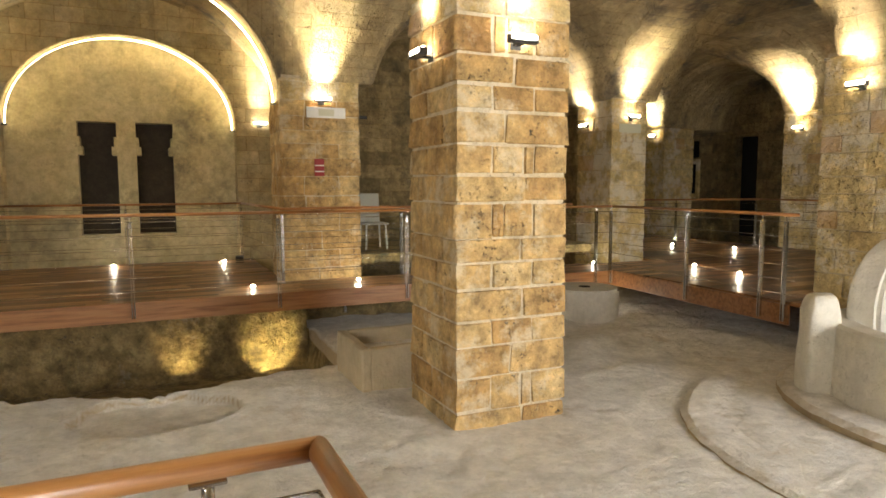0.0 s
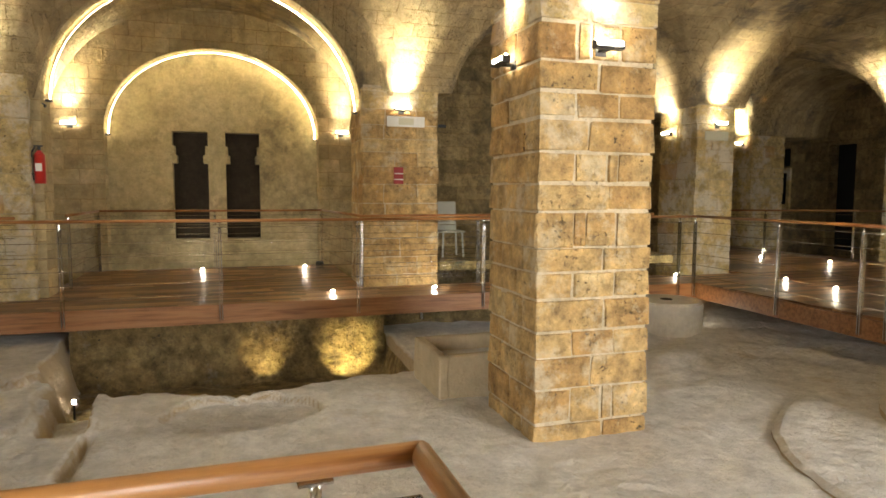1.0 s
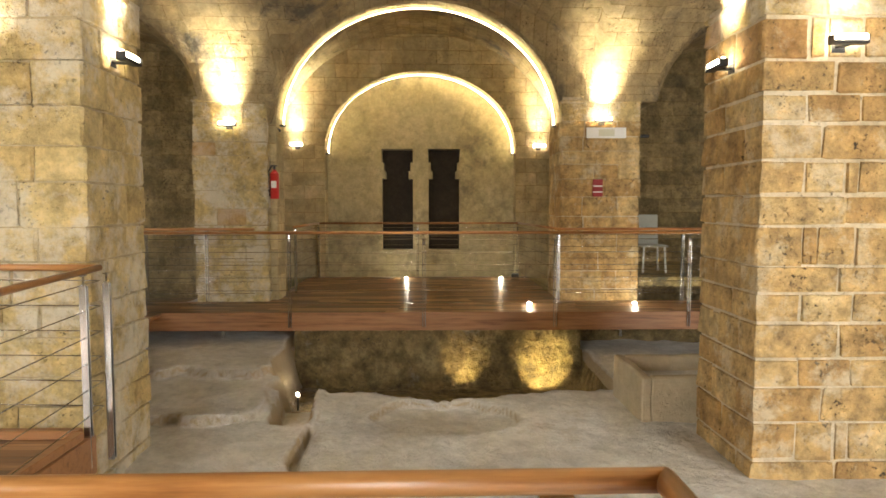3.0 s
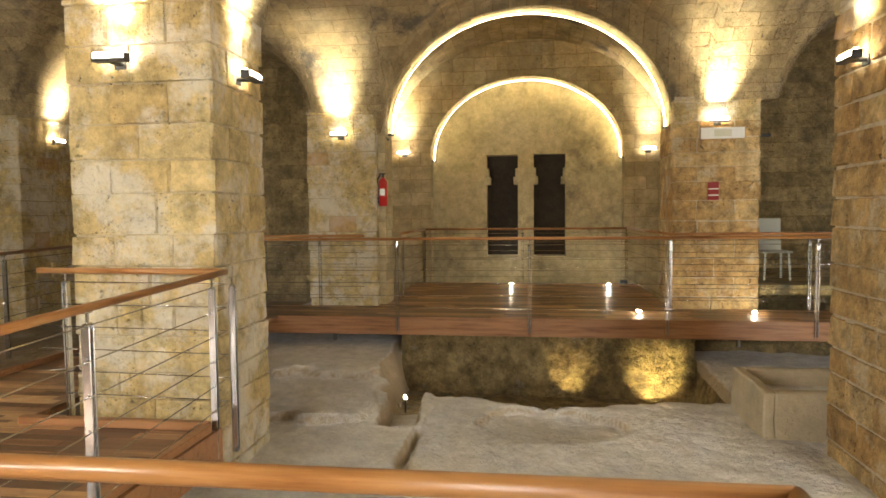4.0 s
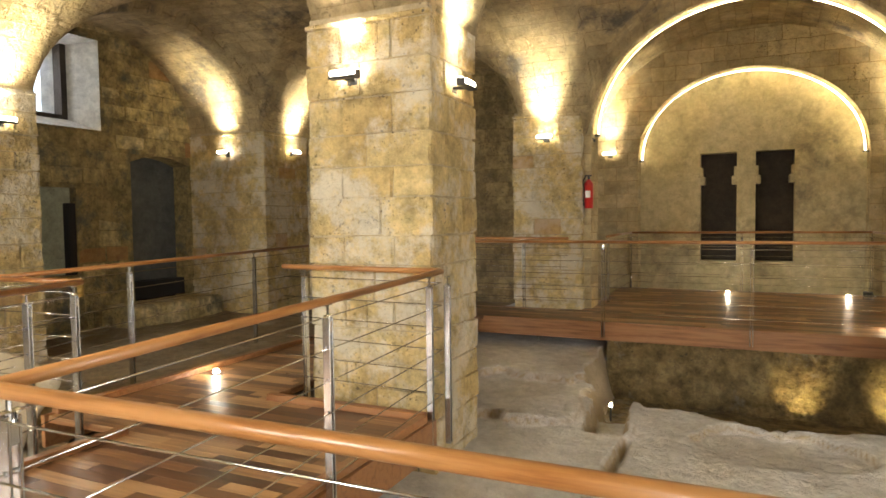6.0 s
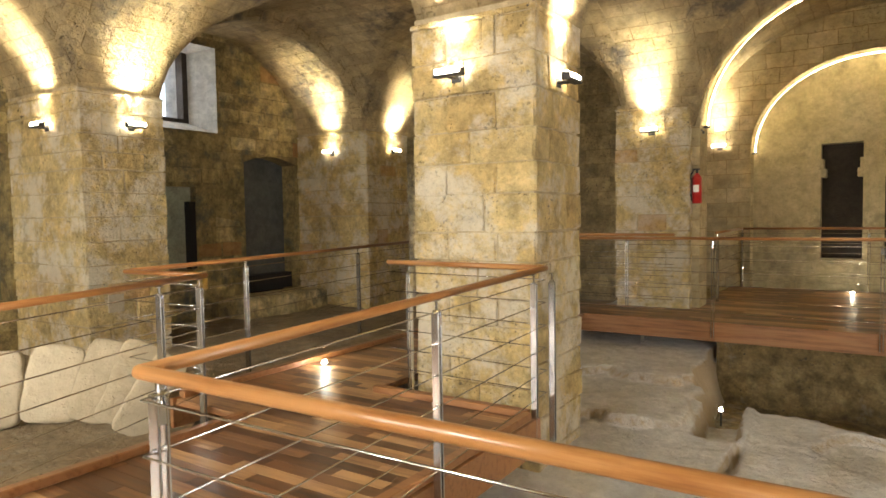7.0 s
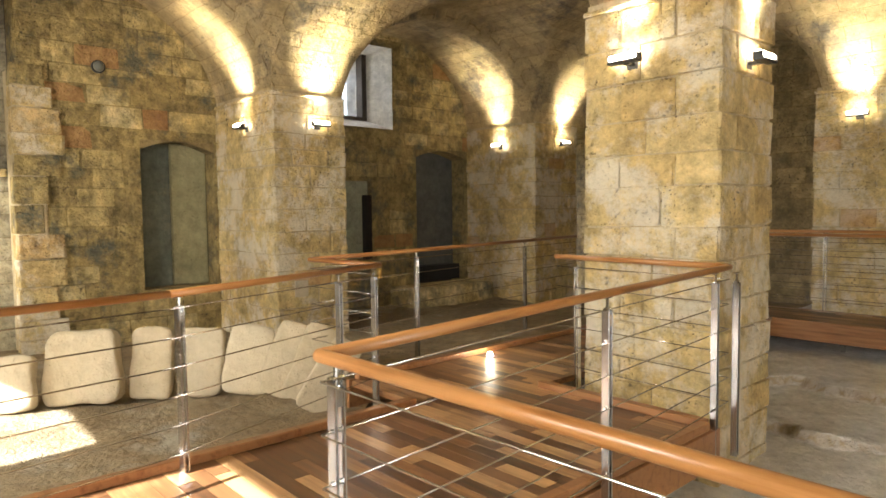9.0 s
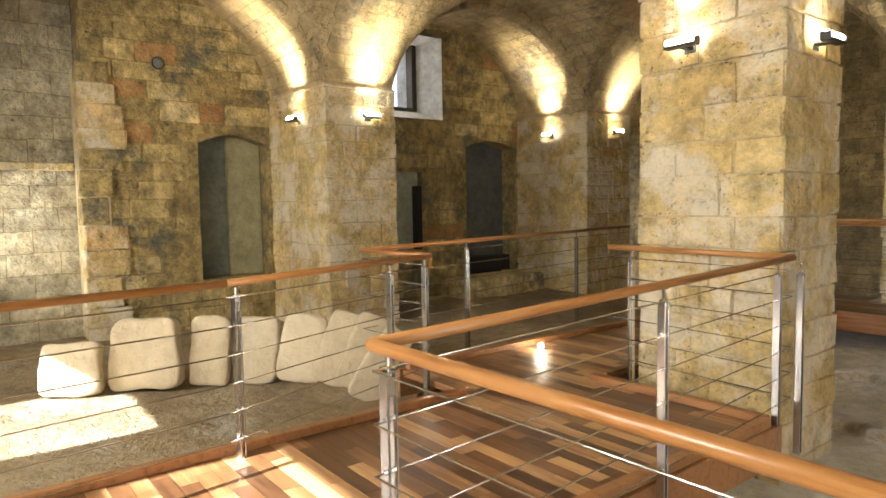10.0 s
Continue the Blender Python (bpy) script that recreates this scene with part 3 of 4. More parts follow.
deck("walkway_left", -3.95, -2.1, -1.2, 4.15, 4, "reddish wooden walkway with mixed boards")
deck("walkway_link", -4.8, -3.95, 3.1, 4.15, 7, "reddish wooden boards where the walkway widens", 0.1)
deck("walkway_aisle", -4.85, -3.6, 4.15, FAR_Y, 5, "reddish wooden walkway past the pillar")
deck("walkway_front", -2.1, 0.5, -2.6, 1.0, 6, "wooden walkway under the viewer", 0.12)


def fascia(a, b, z0=-0.25):
    bm = bmesh.new()
    d = Vector((b[0] - a[0], b[1] - a[1], 0))
    m = Matrix.Translation(((a[0] + b[0]) / 2, (a[1] + b[1]) / 2, 0)) @ pose(0, 0, 0, 0, 0, math.degrees(math.atan2(d.y, d.x)))
    box(bm, -d.length / 2, d.length / 2, -0.02, 0.02, z0, -0.002, 0.004, m)
    return structure("fascia_board", bm, M_BEAM, "reddish wooden fascia board of a walkway", "fascia")


fascia((-6.2, FAR_Y - 0.02), (7.4, FAR_Y - 0.02))
fascia((7.38, FAR_Y), (7.2, 5.4))
fascia((-2.08, 1.0), (-2.1, 4.17))
fascia((-3.95, 4.17), (-2.1, 4.17))
fascia((-3.97, -1.2), (-3.97, 4.15))
fascia((-4.87, 3.1), (-4.87, 8.9))
fascia((-2.1, 1.02), (0.5, 1.02))

def toe_board(a, b):
    bm = bmesh.new()
    d = Vector((b[0] - a[0], b[1] - a[1], 0))
    m = Matrix.Translation(((a[0] + b[0]) / 2, (a[1] + b[1]) / 2, 0)) @ pose(0, 0, 0, 0, 0, math.degrees(math.atan2(d.y, d.x)))
    box(bm, -d.length / 2, d.length / 2, -0.035, 0.035, 0.0, 0.055, 0.006, m)
    return structure("toe_board", bm, M_BEAM, "low reddish wooden edge board on the walkway", "trim")


toe_board((-3.9, -1.2), (-3.9, 3.05))
toe_board((-3.55, 4.1), (-2.14, 4.1))
toe_board((-2.13, 1.05), (-2.13, 4.06))
toe_board((-4.8, 3.15), (-4.8, 8.8))

# ---- railings ----
def railing(name, pts, posts, label, cables=6, foot=-0.2):
    """A round wooden handrail on paired flat steel posts with stretched cables. pts: x, y and rail height; posts: x, y."""
    o = Vector((pts[0][0], pts[0][1], 0))
    base = thing(name, label, "railing", pose(o.x, o.y, 0))
    P = [Vector(p) - o for p in pts]
    for k, (a, b) in enumerate(zip(P, P[1:])):
        bm = bmesh.new()
        length = (b - a).length
        tube(bm, (0, 0, 0), (length, 0, 0), 0.0215, 16)
        for e in (0, length):
            bmesh.ops.create_uvsphere(bm, u_segments=16, v_segments=8, radius=0.0214, matrix=Matrix.Translation((e, 0, 0)))
        rail = part("handrail", bm, M_RAIL, base, "", True)
        rail.matrix_local = Matrix.Translation(a) @ (b - a).to_track_quat("X", "Z").to_matrix().to_4x4()
        for c in range(cables):
            h = 0.12 + 0.8 * c / (cables - 1)
            bm = bmesh.new()
            tube(bm, (a.x, a.y, h * a.z), (b.x, b.y, h * b.z), 0.004, 6)
            part("cable", bm, M_STEEL, base, "", True)
    for p in posts:
        q = Vector((p[0], p[1], 0)) - o
        # height of the rail over this post
        z, best = P[0].z, 9.0
        turn = 0.0
        for a, b in zip(P, P[1:]):
            d = (b - a).xy
            u = min(1.0, max(0.0, (q.xy - a.xy).dot(d) / d.length_squared))
            gap = (a.xy + u * d - q.xy).length
            if gap < best:
                best, z, turn = gap, a.z + u * (b.z - a.z), math.degrees(math.atan2(d.y, d.x))
        m = Matrix.Translation(q) @ pose(0, 0, 0, 0, 0, turn)
        bm = bmesh.new()
        for s in (-0.016, 0.016):
            box(bm, s - 0.005, s + 0.005, -0.021, 0.021, foot, z - 0.09, 0.002, m)
        box(bm, -0.013, 0.013, -0.02, 0.02, z - 0.17, z - 0.11, 0.002, m)
        part("post", bm, M_STEEL, base)
        bm = bmesh.new()
        tube(bm, q + Vector((0, 0, z - 0.12)), q + Vector((0, 0, z - 0.022)), 0.008, 8)
        box(bm, -0.03, 0.03, -0.012, 0.012, z - 0.03, z - 0.022, 0.002, m)
        part("rail_pin", bm, M_STEEL, base)
        for c in range(cables):
            h = (0.12 + 0.8 * c / (cables - 1)) * z
            bm = bmesh.new()
            tube(bm, m @ Vector((-0.028, 0.0, h)), m @ Vector((0.028, 0.0, h)), 0.009, 8)
            part("clamp", bm, M_STEEL, base)
    return base


RF, RB = 1.09, 1.1
railing("railing", [(-6.2, FAR_Y - 0.06, RF), (7.3, FAR_Y - 0.06, RF), (7.15, 5.3, RF)], [(x, FAR_Y - 0.06) for x in (-5.6, -3.85, -1.85, -0.03, 1.76, 3.6, 5.4, 6.98, 7.28)] + [(7.22, 7.1), (7.17, 5.8), (7.15, 5.45)], "far wooden handrail on steel posts with cables")
railing("railing", [(-6.0, 9.9, RB), (-2.6, 9.9, RB)], [(-5.2, 9.9), (-4.2, 9.9), (-3.3, 9.9)], "wooden handrail before the far pillar", foot=0)
railing("railing", [(-2.2, 10.9, RB), (-2.2, 13.3, RB), (1.85, 13.3, RB), (2.0, 9.9, RB), (7.2, 9.9, RB)], [(-2.2, 11), (-2.2, 13.28), (-0.2, 13.3), (1.83, 13.28), (2.02, 10), (3.9, 9.9), (5.6, 9.9)], "wooden handrail round the arched bay", foot=0)
railing("railing", [(0.45, -1.5, 0.995), (0.455, 1.1, 0.995), (-1.83, 1.0, 1.025), (-2.12, 4.36, 1.05), (-3.65, 4.45, 1.05)], [(-1.84, 1.06), (-2.0, 2.75), (-2.1, 4.12), (-2.03, 4.27), (-3.42, 4.43), (0.27, 1.09)], "reddish wooden handrail with steel cables round the walkway")
railing("railing", [(-3.4, -1.5, 1.02), (-3.75, 1.23, 1.02), (-4.4, 3.12, 1.02), (-5.4, 3.07, 1.02), (-6.3, 8.3, 1.03)], [(-3.8, 1.3), (-4.2, 2.6), (-4.38, 3.05), (-5.6, 4.5), (-6.05, 6.8)], "wooden handrail with steel cables beside the stone slabs")
railing("railing", [(9.3, 12.2, RB), (13.3, 11.0, RB), (13.3, 9.0, RB)], [(9.5, 12.14), (11.3, 11.6), (13.2, 11.03)], "far wooden handrail across the side walkway", foot=0)


# ---- wall lamps ----
def uplight(x, y, z, nx, ny, watts, label="slim wall uplight throwing warm light up the stone"):
    ob = thing("wall_lamp", label, "lamp", pose(x, y, z, 0, 0, math.degrees(math.atan2(-nx, ny)) ), "wall uplights")
    bm = bmesh.new()
    box(bm, -0.125, 0.125, 0.085, 0.165, -0.05, -0.028, 0.005)
    box(bm, -0.03, 0.03, 0.0, 0.1, -0.056, -0.035, 0.004)
    box(bm, -0.05, 0.05, 0.0, 0.012, -0.085, -0.01, 0.003)
    for e in (-0.128, 0.121):
        box(bm, e, e + 0.007, 0.088, 0.162, -0.05, 0.012, 0.002)
    part("housing", bm, M_BLACK, ob)
    bm = bmesh.new()
    tube(bm, (-0.12, 0.125, -0.004), (0.12, 0.125, -0.004), 0.026, 14)
    part("diffuser", bm, M_GLOW, ob, "glowing white glass tube", True)
    c = Vector((x, y, z)) + 0.125 * Vector((nx, ny, 0))
    up = look((c.x, c.y, z + 0.05), (c.x + 0.05 * nx, c.y + 0.05 * ny, z + 1.0))
    lamp("lamp_light", "AREA", up, watts, WARM, 0.2, 0.07, 66)
    return ob


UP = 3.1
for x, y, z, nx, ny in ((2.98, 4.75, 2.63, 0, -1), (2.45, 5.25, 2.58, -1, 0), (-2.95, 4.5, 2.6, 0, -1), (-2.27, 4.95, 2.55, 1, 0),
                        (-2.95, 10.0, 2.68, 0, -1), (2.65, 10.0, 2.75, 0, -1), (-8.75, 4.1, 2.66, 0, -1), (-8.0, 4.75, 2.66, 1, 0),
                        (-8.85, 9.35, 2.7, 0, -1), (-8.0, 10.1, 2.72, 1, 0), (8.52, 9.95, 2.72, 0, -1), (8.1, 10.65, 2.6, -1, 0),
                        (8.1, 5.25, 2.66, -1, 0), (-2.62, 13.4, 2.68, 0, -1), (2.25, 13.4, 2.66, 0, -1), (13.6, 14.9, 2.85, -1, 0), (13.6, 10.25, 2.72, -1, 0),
                        # this row, on the unseen south wall, is added as fill light
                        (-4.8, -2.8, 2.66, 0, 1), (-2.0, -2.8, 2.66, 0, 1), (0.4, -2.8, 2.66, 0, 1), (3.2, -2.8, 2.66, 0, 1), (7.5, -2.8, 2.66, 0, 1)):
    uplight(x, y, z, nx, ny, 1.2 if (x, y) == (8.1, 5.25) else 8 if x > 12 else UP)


# ---- floor lights ----
def marker(x, y, z=0.0, watts=0.6):
    ob = thing("floor_light", "small bright floor light on the boards", "lamp", pose(x, y, z), "deck floor lights")
    bm = bmesh.new()
    tube(bm, (0, 0, 0), (0, 0, 0.02), 0.045, 12)
    part("base", bm, M_STEEL, ob)
    bm = bmesh.new()
    tube(bm, (0, 0, 0.015), (0, 0, 0.045), 0.028, 12, 0.022)
    part("lens", bm, M_SPOT, ob, "glowing glass", True)
    if watts:
        lamp("floor_glow", "POINT", pose(x, y, z + 0.14), watts, AMBER, 0.03)
    return ob


for x, y in ((-0.42, 12.9), (1.45, 12.9), (1.5, 9.5), (3.05, 9.5), (-4.6, 4.6), (7.6, 9.75), (11.2, 12.9), (11.6, 12.0), (12.2, 10.7), (9.0, 8.7), (8.85, 7.6)):
    marker(x, y)
marker(6.95, 8.62, ground_z(6.95, 8.62))
stake = thing("stake_light", "small bright spike light in the trench corner", "lamp", pose(-1.57, 7.95, ground_z(-1.57, 7.95)))
TOP = -0.86 - ground_z(-1.57, 7.95)
bm = bmesh.new()
tube(bm, (0, 0, -0.05), (0, 0, TOP), 0.012, 8)
part("spike", bm, M_BLACK, stake)
bm = bmesh.new()
tube(bm, (0, 0, TOP - 0.01), (0, 0, TOP + 0.025), 0.02, 12, 0.016)
part("lens", bm, M_SPOT, stake, "glowing glass", True)
lamp("trench_light", "SPOT", look((1.6, 8.55, -0.98), (1.62, 9.0, -0.78)), 11, (1.0, 0.85, 0.4), 0.03, angle=88)
lamp("trench_light", "SPOT", look((0.5, 8.6, -0.98), (0.52, 9.0, -0.72)), 3.0, (1.0, 0.8, 0.4), 0.03, angle=80)

# ---- west wall: stones, niches, window ----
rnd = random.Random(31)
z = -0.5
while z < 4.6:
    h = rnd.uniform(0.24, 0.31)
    y = 1.56 - rnd.uniform(0, 0.3)
    while y < 9.4:
        l = rnd.uniform(0.32, 0.7)
        a, b = max(y, 1.56), min(y + l, 9.4)
        y += l
        if b - a < 0.1 or any(a < k[1] and b > k[0] and z < k[3] and z + h > k[2] for k in HOLES) or 4.0 < (a + b) / 2 < 5.3:
            continue
        block("wall", rnd, west, -9.95, -9.8 + rnd.uniform(0.0, 0.02), a + 0.008, b - 0.008, z + 0.008, z + h - 0.008)
    z += h


def lintel(y0, y1, z0, z1, name, label):
    """The segmental head of a niche: fills the corners over a flat arch."""
    bm = bmesh.new()
    n, rise = 12, 0.14
    for k in range(n):
        u, v = k / n, (k + 1) / n
        a, b = z1 - rise + rise * math.sin(math.pi * u) * 1.0, z1 - rise + rise * math.sin(math.pi * v)
        pts = [(y0 + u * (y1 - y0), a), (y0 + v * (y1 - y0), b), (y0 + v * (y1 - y0), z1 + 0.02), (y0 + u * (y1 - y0), z1 + 0.02)]
        f = [bm.verts.new((-9.805, p[0], p[1])) for p in pts]
        g = [bm.verts.new((-10.2, p[0], p[1])) for p in pts]
        bm.faces.new(f)
        bm.faces.new((f[0], g[0], g[1], f[1]))
    return structure(name, bm, M_COURSED, label, "lintel")


lintel(3.0, 4.06, 0.38, 2.5, "niche_head", "flat limestone arch over a tall niche")
lintel(8.0, 9.3, -0.4, 2.62, "doorway_head", "flat stone arch over a dark doorway")
# plain dark green tone for the back of the niche
M_GREEN = stone("dark plaster", [(0.09, 0.105, 0.085), (0.15, 0.165, 0.13), (0.22, 0.22, 0.16)], 0.0, 0.4, ((0.24, 0.22, 0.14), 0.55))
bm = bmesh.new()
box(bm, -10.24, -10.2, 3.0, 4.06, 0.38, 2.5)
structure("niche_back", bm, M_GREEN, "greenish dark plaster at the back of a niche", "niche")
bm = bmesh.new()
box(bm, -10.2, -10.12, 3.52, 4.06, 0.38, 2.5, 0.02)
structure("niche_reveal", bm, stone("olive plaster", [(0.20, 0.185, 0.10), (0.30, 0.27, 0.15), (0.37, 0.33, 0.19)], 0.0, 0.5), "olive plaster reveal inside a niche", "niche")
# plain deep grey tone for the back of the doorway
M_BLUEGREY = stone("deep grey plaster", [(0.05, 0.055, 0.055), (0.09, 0.095, 0.09), (0.14, 0.14, 0.125)], 0.0, 0.4)
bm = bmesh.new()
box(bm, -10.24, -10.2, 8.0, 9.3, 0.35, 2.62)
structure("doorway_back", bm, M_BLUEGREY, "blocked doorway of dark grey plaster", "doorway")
bm = bmesh.new()
box(bm, -10.0, -9.95, 6.38, 6.97, 0.6, 2.0, 0.01)
structure("blind_niche", bm, stone("grey-green plaster", [(0.27, 0.28, 0.20), (0.36, 0.37, 0.26), (0.44, 0.44, 0.32)], 0.0, 0.5), "grey-green plastered blind niche", "niche")
# solid black block in place of a shaded slot
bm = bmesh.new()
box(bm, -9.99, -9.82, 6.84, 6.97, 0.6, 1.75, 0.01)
structure("niche_slot", bm, M_HOLE, "black block standing for a dark slot beside a blind niche", "niche")
# splayed window
M_LIME = stone("limewash", [(0.55, 0.53, 0.46), (0.68, 0.66, 0.60), (0.74, 0.73, 0.68)], 0.0, 0.2, None, 0.8, 1.5, 0.006)
bm = bmesh.new()
o = [(-9.79, 6.1, 2.95), (-9.79, 7.45, 2.95), (-9.79, 7.45, 4.42), (-9.79, 6.1, 4.42)]
i = [(-10.62, 6.1, 3.28), (-10.62, 7.0, 3.28), (-10.62, 7.0, 4.3), (-10.62, 6.1, 4.3)]
ov, iv = [bm.verts.new(p) for p in o], [bm.verts.new(p) for p in i]
for k in range(4):
    bm.faces.new((ov[k], ov[(k + 1) % 4], iv[(k + 1) % 4], iv[k]))
win = structure("window_1", bm, M_LIME, "small arched window in a deep white splayed opening", "window")
arc = [(6.5 + 0.32 * math.cos(math.pi * k / 12), 3.62 + 0.38 * math.sin(math.pi * k / 12)) for k in range(13)]
bm = bmesh.new()
vs = [bm.verts.new((-10.58, y, z)) for y, z in [(6.82, 3.34), *arc, (6.18, 3.34)]]
bm.faces.new(vs)
part("pane", bm, M_PANE, win, "bright daylight behind an arched pane")
bm = bmesh.new()
pts = [(6.82, 3.34), *arc, (6.18, 3.34), (6.82, 3.34)]
for a, b in zip(pts, pts[1:]):
    tube(bm, (-10.56, a[0], a[1]), (-10.56, b[0], b[1]), 0.03, 6)
tube(bm, (-10.56, 6.5, 3.34), (-10.56, 6.5, 4.0), 0.015, 6)
part("window_frame", bm, plain("dark brown frame", (0.10, 0.055, 0.03), 0.5), win)
# pale end pier of the wall with its step of stones
bm = bmesh.new()
box(bm, -10.3, -9.76, 1.5, 1.84, -0.5, 3.32, 0.02)
pier = structure("wall_pier", bm, M_MORTAR_PALE, "worn yellow end pier of the old wall", "pier")
z = -0.5
while z < 3.2:
    h = rnd.uniform(0.22, 0.42)
    block(rnd.choice(("warm", "wall", "pale")), rnd, pier, -10.0, -9.74 + rnd.uniform(0, 0.03), 1.48 + rnd.uniform(-0.02, 0.02), 1.84 + rnd.uniform(-0.05, 0.22), z + 0.008, min(z + h, 3.35) - 0.008)
    z += h


# ---- stone slabs ----
def worn_block(w, d, h, seed, power=7, rough=0.03):
    """A rounded, uneven block standing on the origin."""
    r = random.Random(seed)
    off = Vector((r.uniform(0, 50), r.uniform(0, 50), 0))
    bm = bmesh.new()
    bmesh.ops.create_cube(bm, size=2.0)
    bmesh.ops.subdivide_edges(bm, edges=bm.edges[:], cuts=11, use_grid_fill=True)
    taper = r.uniform(0.84, 0.98)
    for v in bm.verts:
        c = v.co
        c = c * (max(abs(c.x), abs(c.y), abs(c.z)) / (abs(c.x) ** power + abs(c.y) ** power + abs(c.z) ** power) ** (1 / power))
        p = Vector((c.x * w / 2, c.y * d / 2, (c.z + 1) * h / 2))
        p.x *= taper + (1 - taper) * (1 - c.z) / 2
        p += rough * Vector((noise.noise(p * 4 + off), 0.5 * noise.noise(p * 5 - off), noise.noise(p * 4 - off)))
        v.co = p + 0.2 * rough * Vector((noise.noise(p * 17 + off), noise.noise(p * 19), noise.noise(p * 18 - off)))
    for f in bm.faces:
        f.smooth = True
    return bm


def slab(x, y, turn, lean, w, h, d, seed, tilt=12):
    w *= 0.88
    bm = worn_block(w, d, h, seed)
    ob = tagged(part("stone_slab", bm, M_SLAB), "pale rounded stone slab leaning on its neighbour", "slab", "leaning stone slabs")
    ob.matrix_world = pose(x, y, ground_z(x, y) + 0.01) @ pose(0, 0, 0, 0, 0, turn) @ pose(0, 0, 0, -tilt, lean, 0)
    return ob


for x, y, turn, lean, w, h, d, seed in ((-7.05, 0.88, 60, 0, 0.62, 0.5, 0.16, 1), (-6.86, 1.5, 58, -3, 0.8, 0.7, 0.2, 2), (-6.68, 2.03, 58, 3, 0.46, 0.68, 0.16, 3), (-6.42, 2.41, 55, 2, 0.52, 0.67, 0.16, 4),
                                        (-6.14, 2.74, 50, 8, 0.5, 0.68, 0.15, 5), (-5.82, 2.95, 52, 17, 0.5, 0.72, 0.14, 6), (-5.52, 2.98, 56, 25, 0.46, 0.74, 0.13, 7), (-5.24, 2.92, 60, 34, 0.36, 0.72, 0.13, 8)):
    slab(x, y, turn, lean, w, h, d, seed)

# ---- stone trough ----
trough = thing("stone_trough", "rectangular pale stone trough with a chipped rim", "trough", pose(2.03, 6.0, -0.6, 0, 0, 0))
X1, Y1, HT = 1.7, 0.95, 0.46
for k, a in enumerate(((0, 0.1, 0, Y1), (X1 - 0.1, X1, 0, Y1), (0.1, X1 - 0.1, 0, 0.1), (0.1, X1 - 0.1, Y1 - 0.1, Y1))):
    bm = bmesh.new()
    box(bm, *a, 0, HT, 0.014)
    bmesh.ops.subdivide_edges(bm, edges=[e for e in bm.edges if e.calc_length() > 0.3], cuts=5, use_grid_fill=True)
    for v in bm.verts:
        v.co += 0.012 * Vector((noise.noise(v.co * 4), noise.noise(v.co * 4 + Vector((5, 0, 0))), noise.noise(v.co * 4 + Vector((9, 0, 0)))))
    part("basin_wall", bm, M_SLAB, trough)
bm = bmesh.new()
box(bm, 0.08, X1 - 0.08, 0.08, Y1 - 0.08, 0.0, 0.3)
part("basin_floor", bm, M_ROCK, trough, "dusty grey floor of the trough")

# ---- low millstone ----
ms = thing("lying_millstone", "round low millstone lying on the bedrock", "millstone", pose(6.3, 8.25, -0.62))
bm = bmesh.new()
tube(bm, (0, 0, 0), (0, 0, 0.5), 0.52, 40)
bmesh.ops.bevel(bm, geom=[e for e in bm.edges if abs(e.verts[0].co.z - e.verts[1].co.z) < 0.01], offset=0.03, segments=2, affect="EDGES")
part("disc", bm, M_MILL, ms)
# flat black disc in place of the shaded eye hole
bm = bmesh.new()
tube(bm, (0, 0, 0.498), (0, 0, 0.506), 0.09, 16)
part("eye", bm, M_HOLE, ms, "black disc standing for the dark square eye")

# ---- olive mill ----
bm = bmesh.new()
n = 56
for k in range(n):
    a0, a1 = 2 * math.pi * k / n, 2 * math.pi * (k + 1) / n
    ro, ri, zt = 1.5, 1.24, 0.2 + 0.02 * math.sin(3 * a0)
    pts = [(ro, -0.6), (ro - 0.02, zt - 0.03), (ro - 0.05, zt), (ri + 0.03, zt), (ri, zt - 0.03), (ri, -0.6)]
    p = [bm.verts.new((6.95 + r * math.cos(a0), 2.95 + r * math.sin(a0), z)) for r, z in pts]
    q = [bm.verts.new((6.95 + r * math.cos(a1), 2.95 + r * math.sin(a1), z)) for r, z in pts]
    for j in range(5):
        bm.faces.new((p[j], q[j], q[j + 1], p[j + 1]))
bmesh.ops.remove_doubles(bm, verts=bm.verts, dist=0.0005)
mill = thing("olive_mill", "round white stone mill basin on the bedrock", "mill", pose(0, 0, 0))
part("basin_wall", bm, M_MILL, mill)
bm = bmesh.new()
tube(bm, (6.95, 2.95, -0.6), (6.95, 2.95, -0.38), 1.25, 40)
part("bed", bm, M_MILL, mill)
bm = worn_block(0.3, 0.36, 1.06, 5, 5, 0.02)
bmesh.ops.transform(bm, matrix=pose(5.78, 3.98, -0.6, 0, 0, -35), verts=bm.verts)
part("stub_post", bm, M_MILL, mill)
wheel = thing("mill_wheel", "upright worn stone mill wheel with an iron hub", "mill wheel", pose(6.72, 3.85, 0.28, 0, 0, 5))
bm = bmesh.new()
tube(bm, (0, -0.15, 0), (0, 0.15, 0), 0.66, 48)
bmesh.ops.bevel(bm, geom=[e for e in bm.edges if abs(e.verts[0].co.y - e.verts[1].co.y) < 0.01], offset=0.04, segments=2, affect="EDGES")
part("stone", bm, M_MILL, wheel)
bm = bmesh.new()
tube(bm, (0, -0.2, 0), (0, 0.2, 0), 0.08, 16)
tube(bm, (0, -0.23, 0), (0, -0.14, 0), 0.035, 12)
part("hub", bm, M_IRON, wheel, "rusty iron hub")
